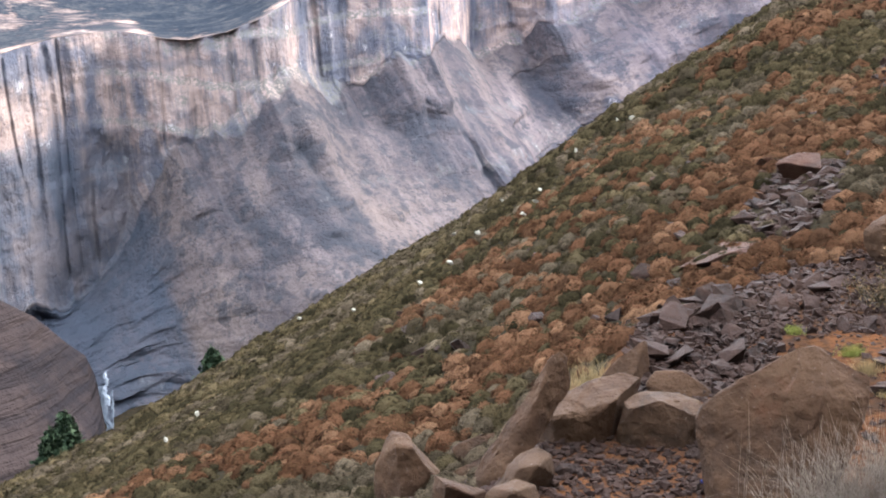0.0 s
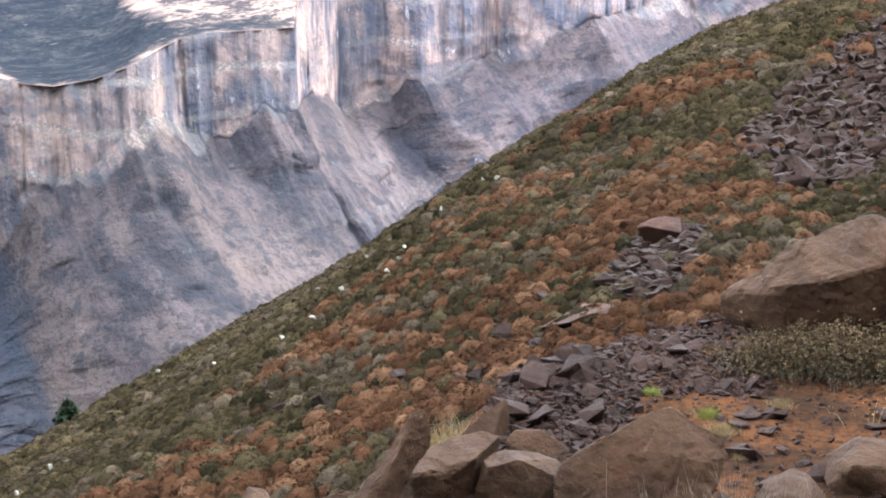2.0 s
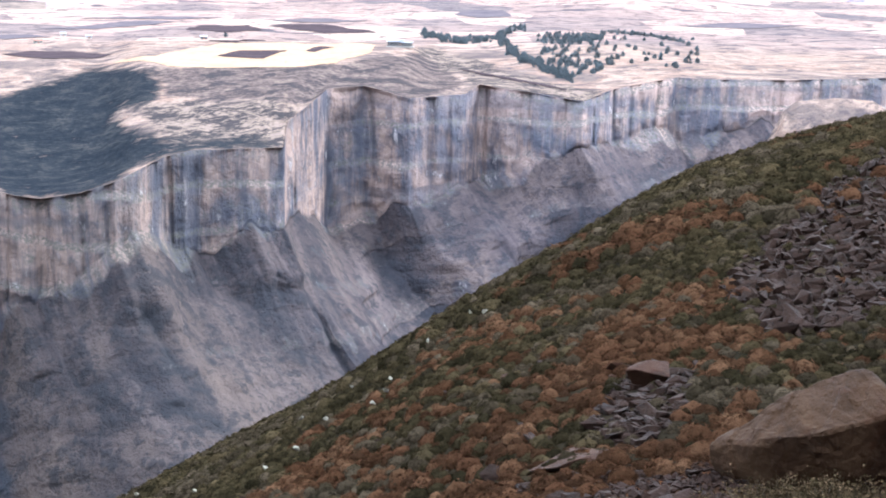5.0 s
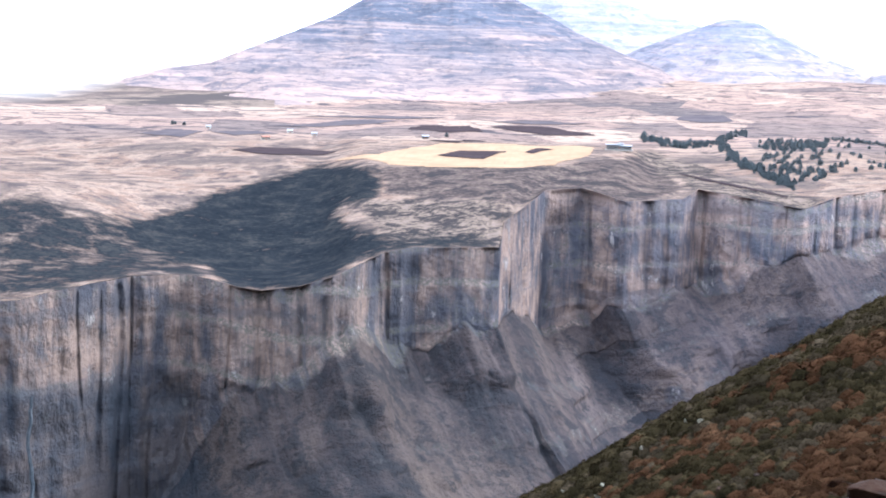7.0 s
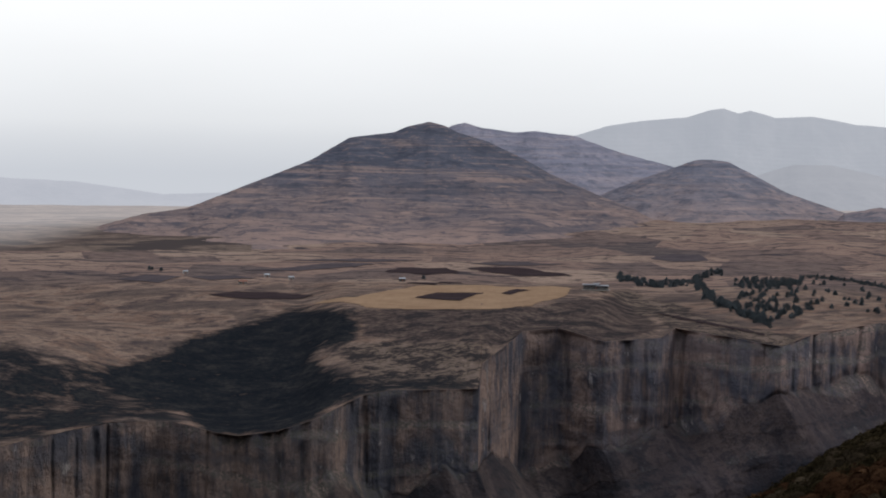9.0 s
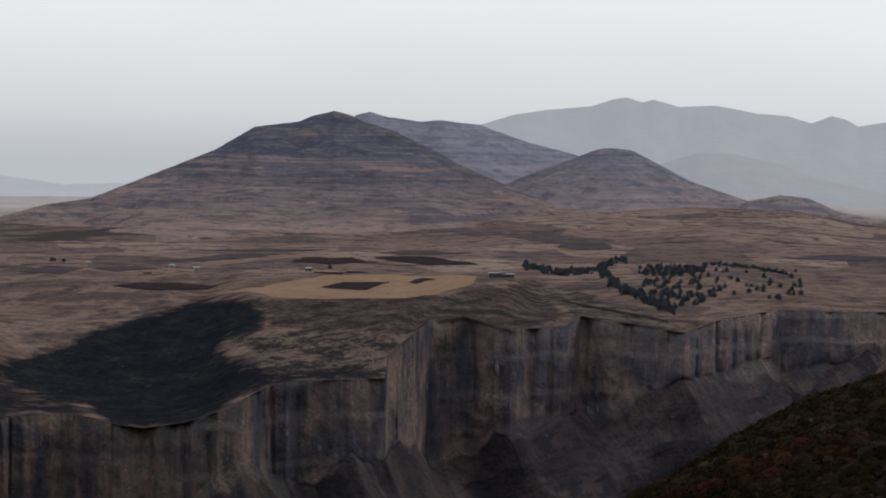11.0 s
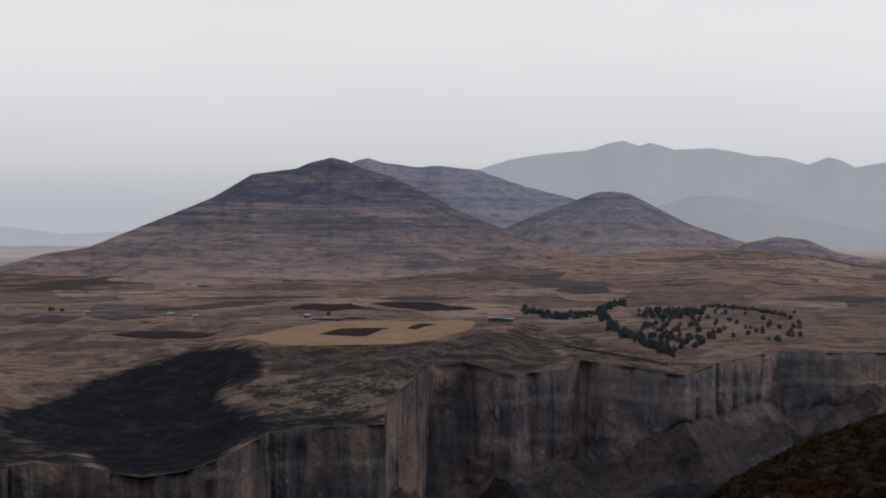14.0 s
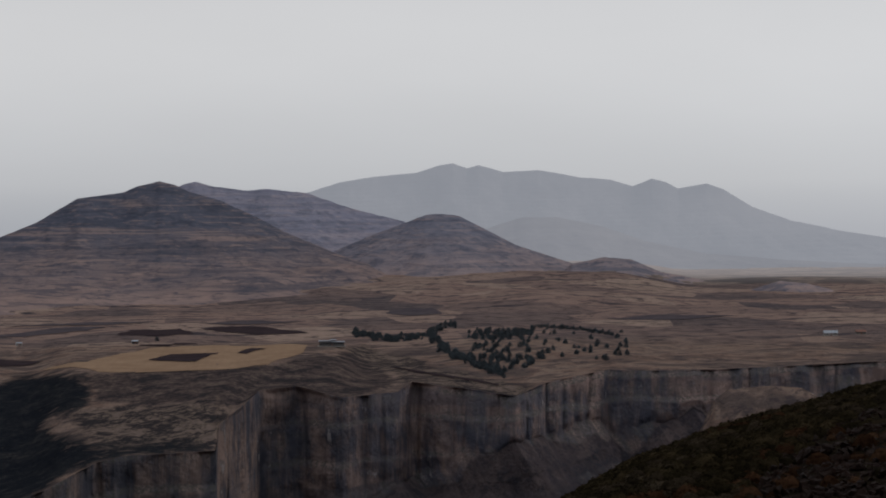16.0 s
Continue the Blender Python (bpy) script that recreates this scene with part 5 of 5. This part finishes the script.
def at_pitch(b, p):
    """Distance on the tableland at which a line of sight at that bearing and pitch lands."""
    r = np.linspace(700, 4200, 5000)
    pitch = np.degrees(np.arctan2(plateau_z(b, r), r))
    pitch = np.where(r < rim_r(np.array(b)), -90, pitch)
    k = int(np.argmax(pitch >= p))
    return float(r[k])


def plateau_trees():
    r0 = np.random.default_rng(801)
    spots = []
    for k in range(150):                     # shelter belt
        f = r0.uniform()
        spots.append((-2.75 - 3.6 * f, -3.42 - 0.26 * math.sin(3.1 * min(f * 1.25, 1)) + 0.22 * max(f - 0.72, 0) / 0.28 + r0.normal(0, 0.055)))
    for k in range(130):                     # belt running down to the rim
        f = r0.uniform()
        spots.append((-5.5 - 2.4 * f ** 1.5 + r0.normal(0, 0.12), -3.45 - 1.45 * f ** 0.85 + r0.normal(0, 0.06)))
    for k in range(100):                     # dense clump
        spots.append((-7.0 - 1.9 * r0.uniform() + r0.normal(0, 0.2), -3.36 - 0.36 * r0.uniform()))
    for k in range(60):
        spots.append((r0.uniform(-9.0, -6.8), r0.uniform(-4.75, -3.9)))
    for k in range(55):                     # scattered
        spots.append((r0.uniform(-12.3, -7.5), r0.uniform(-4.5, -3.35)))
    for k in range(26):                     # hedge along the top of the knoll
        f = k / 25
        spots.append((-9.0 - 2.8 * f, -3.28 - 0.30 * f ** 2 + r0.normal(0, 0.015)))
    spots += [(-10.05, -3.28), (-11.3, -3.5), (-9.3, -3.3), (-9.7, -3.3), (13.4, -3.35), (13.5, -3.36), (13.1, -3.38), (4.0, -3.6), (-12.0, -4.1), (-11.9, -4.25), (-11.6, -4.0)]
    spots, grove = [spots[int(k)] for k in r0.permutation(len(spots))], []
    kinds = [conifer(810 + k, h, w) for k, (h, w) in enumerate(((7.4, 3.0), (6.6, 3.2), (5.6, 2.9), (4.8, 2.8)))]
    for k, (b, p) in enumerate(spots):
        r = at_pitch(b, p)
        x, y = plan(b, r)
        s = r0.uniform(0.36, 0.68)
        m = pose(x, y, float(plateau_z(b, r)) - 0.2, 0, 0, r0.uniform(0, 360)) @ Matrix.Diagonal((s, s, s, 1))
        src = kinds[int(r0.integers(2)) if k < 345 else int(r0.integers(1, 4))]
        if k >= 290:
            grove.append((crown(820 + k % 4, 9, 6.6 * s, 3.0 * s, 14, 0.45), (x, y, float(plateau_z(b, r)) - 0.2)))
        elif k < 4:
            kinds[k].matrix_world = m
        else:
            ob = copy_thing(src, m)
            ob.scale = (s, s, s)
    count = np.cumsum([0] + [len(v) for (v, f), at in grove])
    verts = np.concatenate([v + np.array(at) for (v, f), at in grove])
    faces = np.concatenate([f + c for ((v, f), at), c in zip(grove, count)])
    ob = part("conifer_grove", mesh_from("conifer_grove", verts, faces, M_PINE, False, {"tone": np.repeat(np.random.default_rng(3).uniform(0, 1, len(faces)), 3)}))
    tagged(ob, "dense bluish conifers filling the shelter belts", "trees", kind="stuff")


plateau_trees()
M_NEAR_PINE = foliage_material("green_conifer_needles", (0.010, 0.016, 0.010), (0.020, 0.030, 0.017), (0.036, 0.048, 0.026))
for k, (b, r, top_pitch, w) in enumerate(((10.75, 80, -19.85, 0.85), (16.9, 78, -21.85, 1.0), (16.35, 80, -21.35, 0.9))):
    z = float(ground_z(b, r))
    h = r * math.tan(radians(top_pitch)) - z
    t = conifer(850 + k, h, w, 260, 0.15, 26, M_NEAR_PINE)
    x, y = plan(b, r)
    t.matrix_world = pose(x, y, z - 0.2)
    tagged(t, "dark conifer rising behind the brow of the hill", "tree", "conifers below the brow")


# ---- fields ----
def field(ring, mat, label, lift=0.3, category="field"):
    """A worked field lying on the tableland inside a ring of bearing and pitch."""
    bs = [p[0] for p in ring]
    rr = [at_pitch(b, p) for b, p in ring]
    plan_ring = list(zip(bs, rr))
    b, r = np.meshgrid(np.linspace(min(bs), max(bs), 170), np.linspace(min(rr), max(rr), 60), indexing="ij")
    keep = in_ring((b[:-1, :-1] + b[1:, 1:]) / 2, (r[:-1, :-1] + r[1:, 1:]) / 2, plan_ring).ravel()
    x, y = plan(b, r)
    faces = grid_faces(*b.shape)[keep]
    used, inv = np.unique(faces, return_inverse=True)
    me = mesh_from("field", np.stack([x, y, plateau_z(b, r) + lift], -1).reshape(-1, 3)[used], inv.reshape(-1, 4), mat)
    return tagged(part("field", me), label, category, kind="structure")


def field_material(name, a, b, rows):
    n = Net(name, 0.95)
    furrow = n.noise(1.0, 3, 0.6, n.mapped((rows, 0.02, 0.02), (0, 0, 0.6)))
    f = n.noise(0.05, 5, 0.6)
    col = n.ramp(f, (0.3, a), (0.7, b))
    return n.done(n.mix(n.range(furrow, 0.45, 0.65, 0, 0.35), col, a), furrow, 0.5, 0.4)


M_STUBBLE = field_material("yellow_stubble", (0.2121, 0.1399, 0.09312), (0.2887, 0.1999, 0.1336), 0.3)
M_PLOUGH = field_material("dark_ploughed_earth", (0.03, 0.02254, 0.02576), (0.048, 0.03626, 0.0392), 0.3)
M_FALLOW = field_material("grey_fallow", (0.05775, 0.05, 0.0575), (0.0945, 0.078, 0.0828), 0.1)
field([(7.9, -4.52), (6.4, -4.28), (4.9, -3.98), (4.2, -3.84), (2, -3.8), (-0.6, -3.79), (-1.15, -3.84), (-1.0, -4.1), (0.2, -4.5), (1.2, -4.58), (4.0, -4.66), (6.0, -4.62)], M_STUBBLE, "large yellow stubble field above the cliff")
field([(4.3, -4.27), (3.55, -4.09), (1.9, -4.08), (2.7, -4.36)], M_PLOUGH, "dark ploughed square inside the stubble field", 0.7)
field([(1.28, -4.08), (0.76, -3.92), (0.25, -3.95), (0.7, -4.03), (0.96, -4.12)], M_PLOUGH, "small dark ploughed strip inside the stubble field", 0.7)
for ring, mat, lab in (([(5.35, -3.38), (4.85, -3.22), (3.2, -3.2), (2.75, -3.38), (4.0, -3.46)], M_PLOUGH, "dark ploughed field beyond the stubble"),
                       ([(2.5, -3.22), (2.0, -3.16), (0.2, -3.2), (-1.2, -3.4), (0.6, -3.47), (1.6, -3.36)], M_PLOUGH, "long dark ploughed field on the tableland"),
                       ([(4.6, -3.75), (3.4, -3.7), (2.6, -3.73), (3.6, -3.8)], M_PLOUGH, "thin dark ploughed strip at the field edge"),
                       ([(11.5, -4.22), (10.6, -4.1), (9.2, -4.12), (7.8, -4.2), (8.2, -4.32), (10.0, -4.36)], M_PLOUGH, "dark scrubby field strip near huts"),
                       ([(10.4, -3.38), (7.6, -3.12), (5.6, -3.1), (6.4, -3.22), (8.6, -3.38)], M_FALLOW, "grey fallow field on the tableland"),
                       ([(14.6, -3.7), (13.6, -3.52), (12.4, -3.6), (13.2, -3.82)], M_FALLOW, "grey fallow patch near huts"),
                       ([(12.2, -3.6), (10.6, -3.55), (9.8, -3.64), (11.4, -3.72)], M_FALLOW, "grey fallow patch near huts"),
                       ([(9.0, -3.02), (6.4, -2.92), (4.0, -2.95), (6.0, -3.04)], M_FALLOW, "long grey fallow strip below the mountain"),
                       ([(2.4, -3.05), (0.5, -2.96), (-1.0, -3.02), (0.8, -3.1)], M_FALLOW, "long grey fallow strip below the mountain"),
                       ([(-3.9, -2.78), (-4.6, -2.6), (-5.5, -2.58), (-5.9, -2.8), (-5.0, -2.86)], M_FALLOW, "dark grey field below the hills"),
                       ([(-11.5, -3.0), (-13.5, -2.86), (-16, -2.9), (-14, -3.05)], M_FALLOW, "long grey fallow strip on the plain")):
    field(ring, mat, lab, 0.5)

for k in range(6):                          # banks of old terraces near the rim
    b, p = -4.5 - 0.52 * k, -4.70 - 0.085 * k
    field([(b + 0.35, p + 0.07), (b - 0.1, p), (b - 0.75, p - 0.16), (b - 0.72, p - 0.195), (b - 0.1, p - 0.04), (b + 0.33, p + 0.035)], M_PLOUGH, "thin dark bank of an old terrace", 0.5)


# ---- buildings ----
M_WALL_DARK = plain_material("dark_stone_wall", (0.055, 0.053, 0.056), (0.10, 0.095, 0.097), 0.8)
M_WALL_PALE = plain_material("whitewashed_wall", (0.30, 0.28, 0.26), (0.42, 0.40, 0.37), 0.8)
M_ROOF_PALE = plain_material("pale_metal_roof", (0.24, 0.26, 0.30), (0.36, 0.39, 0.43), 0.5, 0.6)
M_ROOF_RED = plain_material("rusty_roof", (0.16, 0.07, 0.05), (0.24, 0.11, 0.08), 0.5, 0.7)
M_PANE = plain_material("dark_window_glass", (0.02, 0.025, 0.03), (0.03, 0.035, 0.04), 0.5, 0.1)
M_CONCRETE = plain_material("pale_concrete", (0.17, 0.16, 0.145), (0.26, 0.245, 0.225), 0.6)


def lodge(b, p):
    r = at_pitch(b, p)
    x, y = plan(b, r)
    top = new("lodge")
    top.matrix_world = pose(x, y, float(plateau_z(b, r)) - 0.3, 0, 0, b)
    top.scale = (0.74, 0.74, 0.95)
    part("terrace", box_bm(30, 11, 1.1, (2, -4, 0), 0.1), M_CONCRETE, top, "long pale concrete terrace")
    part("wall", box_bm(15, 8, 3.6, (-4, 0, 1.1), 0.05), M_WALL_DARK, top)
    part("wall", box_bm(12, 9, 2.9, (9, -1, 1.1), 0.05), M_WALL_DARK, top)
    part("roof", box_bm(17, 10, 0.5, (-4, 0, 4.7), 0.1), M_ROOF_PALE, top, "flat pale metal roof")
    part("roof", box_bm(14, 11, 0.45, (9, -1, 4.0), 0.1), M_ROOF_PALE, top, "flat pale metal roof")
    part("roof", box_bm(7, 6, 0.4, (3, 1, 5.6), 0.08), M_ROOF_PALE, top, "small raised pale roof")
    part("wall", box_bm(6, 5, 1.4, (3, 1, 4.2), 0.05), M_WALL_DARK, top)
    for k in range(4):
        win = part("window", box_bm(2.3, 0.14, 1.7, (-9.2 + 3.4 * k, -4.02, 2.2), 0.02), M_WALL_PALE, top)
        part("pane", box_bm(2.0, 0.06, 1.4, (-9.2 + 3.4 * k, -4.12, 2.35)), M_PANE, win)
    for k in range(3):
        win = part("window", box_bm(2.6, 0.14, 1.5, (5.6 + 3.5 * k, -5.52, 1.9), 0.02), M_WALL_PALE, top)
        part("pane", box_bm(2.3, 0.06, 1.2, (5.6 + 3.5 * k, -5.62, 2.05)), M_PANE, win)
    part("door", box_bm(1.2, 0.1, 2.1, (2.2, -4.03, 1.1), 0.02), M_ROOF_RED, top)
    tagged(top, "low lodge with flat pale roofs on a terrace above the gorge", "lodge")


def hut(b, p, w, roof, wall, label):
    r = at_pitch(b, p)
    x, y = plan(b, r)
    top = new("house")
    top.matrix_world = pose(x, y, float(plateau_z(b, r)) - 0.2, 0, 0, b + 12)
    d, h = w * 0.6, 2.5
    part("wall", box_bm(w, d, h, (0, 0, 0), 0.05), wall, top)
    bm = bmesh.new()
    vs = [bm.verts.new(c) for c in ((-w * 0.54, -d * 0.62, h), (w * 0.54, -d * 0.62, h), (w * 0.54, d * 0.62, h), (-w * 0.54, d * 0.62, h), (-w * 0.54, 0, h + d * 0.32), (w * 0.54, 0, h + d * 0.32))]
    for f in ((0, 1, 5, 4), (2, 3, 4, 5), (0, 4, 3), (1, 2, 5), (0, 3, 2, 1)):
        bm.faces.new([vs[k] for k in f])
    part("roof", bm, roof, top)
    part("door", box_bm(0.95, 0.1, 2.0, (0, -d / 2 - 0.03, 0), 0.02), M_ROOF_RED, top)
    for sx in (-0.3, 0.3):
        win = part("window", box_bm(1.0, 0.1, 0.9, (sx * w, -d / 2 - 0.03, 1.0), 0.02), M_CONCRETE, top)
        part("pane", box_bm(0.8, 0.05, 0.7, (sx * w, -d / 2 - 0.1, 1.1)), M_PANE, win)
    tagged(top, label, "house", "huts on the tableland")


lodge(-1.95, -3.88)
hut(9.46, -3.58, 5, M_ROOF_PALE, M_WALL_PALE, "small hut with a bright metal roof")
hut(8.62, -3.66, 5, M_ROOF_PALE, M_WALL_PALE, "small hut with a bright metal roof")
hut(10.3, -3.83, 7, M_ROOF_RED, M_CONCRETE, "low grey hut with a dull roof")
hut(12.27, -3.48, 4.5, M_ROOF_PALE, M_WALL_PALE, "small pale hut beyond the others")
hut(4.75, -3.68, 5.5, M_ROOF_PALE, M_WALL_DARK, "low farm hut at the field edge")
hut(-19.2, -3.55, 12, M_ROOF_PALE, M_WALL_PALE, "long pale farm building on the plain")
hut(-20.2, -3.5, 9, M_ROOF_RED, M_CONCRETE, "red-roofed farm building on the plain")

# ---- water and the spur in the gorge ----
M_WATER = plain_material("white_water", (0.028, 0.035, 0.047), (0.085, 0.098, 0.115), 0.4, 0.4, 0.3)


def waterfall(b, top_pitch, low_pitch, r_top, r_low, width, label, seed):
    """A falling ribbon of water with uneven sides and folds."""
    t, a = np.meshgrid(np.linspace(0, 1, 60), np.linspace(-1, 1, 9), indexing="ij")
    z_top, z_low = r_top * math.tan(radians(top_pitch)), r_low * math.tan(radians(low_pitch))
    r = r_top + (r_low - r_top) * t - (1 - a * a) * width * 0.4 + 0.5 * fbm(a * 3, t * 12, seed)
    off = (a * width * (0.5 + 0.35 * vnoise(t * 7, 0.5, seed) + 0.4 * t) + 2.2 * fbm(t * 5, 0.1, seed + 2)) / r * 57.3
    x, y = plan(b + off, r)
    tagged(part("waterfall", sheet("waterfall", x, y, z_top + (z_low - z_top) * t, M_WATER)), label, "waterfall")


def wall_r(b):
    return float(RIM_Z(b) / tan_d(RIM_PITCH(b)) - 16)


waterfall(18.3, -12.6, -17.0, wall_r(18.3) - 2, wall_r(18.3) - 8, 1.0, "tall thin white waterfall down the dark cliff", 901)
M_SPUR = mountain_material("brown_spur", (0.0205, 0.0152, 0.0142), (0.0170, 0.0140, 0.0142), (0.0130, 0.0118, 0.0132), 0.35)
mountain("gorge_spur", [(34, -15.5), (24, -16.3), (19.5, -16.7), (17.9, -17.15), (16.87, -17.85), (15.75, -19.0), (15.28, -19.4), (15.0, -20.2), (14.9, -22.1), (14.8, -25)],
         [(34, 540), (13, 560)], 110, 40, M_SPUR, "lower rocky spur with brown grass inside the gorge", base=-300, relief=6.0, kind="structure", seed=181, power=0.7, category="slope")
for k, (b, lo, hi, w) in enumerate(((14.66, -20.0, -21.2, 0.8), (14.80, -20.5, -22.8, 1.3), (14.62, -20.7, -22.6, 0.6))):
    waterfall(b, lo, hi, 600, 592, w, "broken white cascade of the river in the gorge", 911 + k)
mountain("gorge_spur", [(-14.6, -7.2), (-15.3, -5.75), (-15.7, -5.44), (-16.94, -5.28), (-18.26, -5.32), (-19, -5.8), (-20, -7)],
         [(-14, 1050), (-20, 1050)], 45, 30, M_PLATEAU, "grassy ledge standing inside the gorge", base=-145, relief=0.6, kind="structure", seed=191, power=0.35, category="ledge")
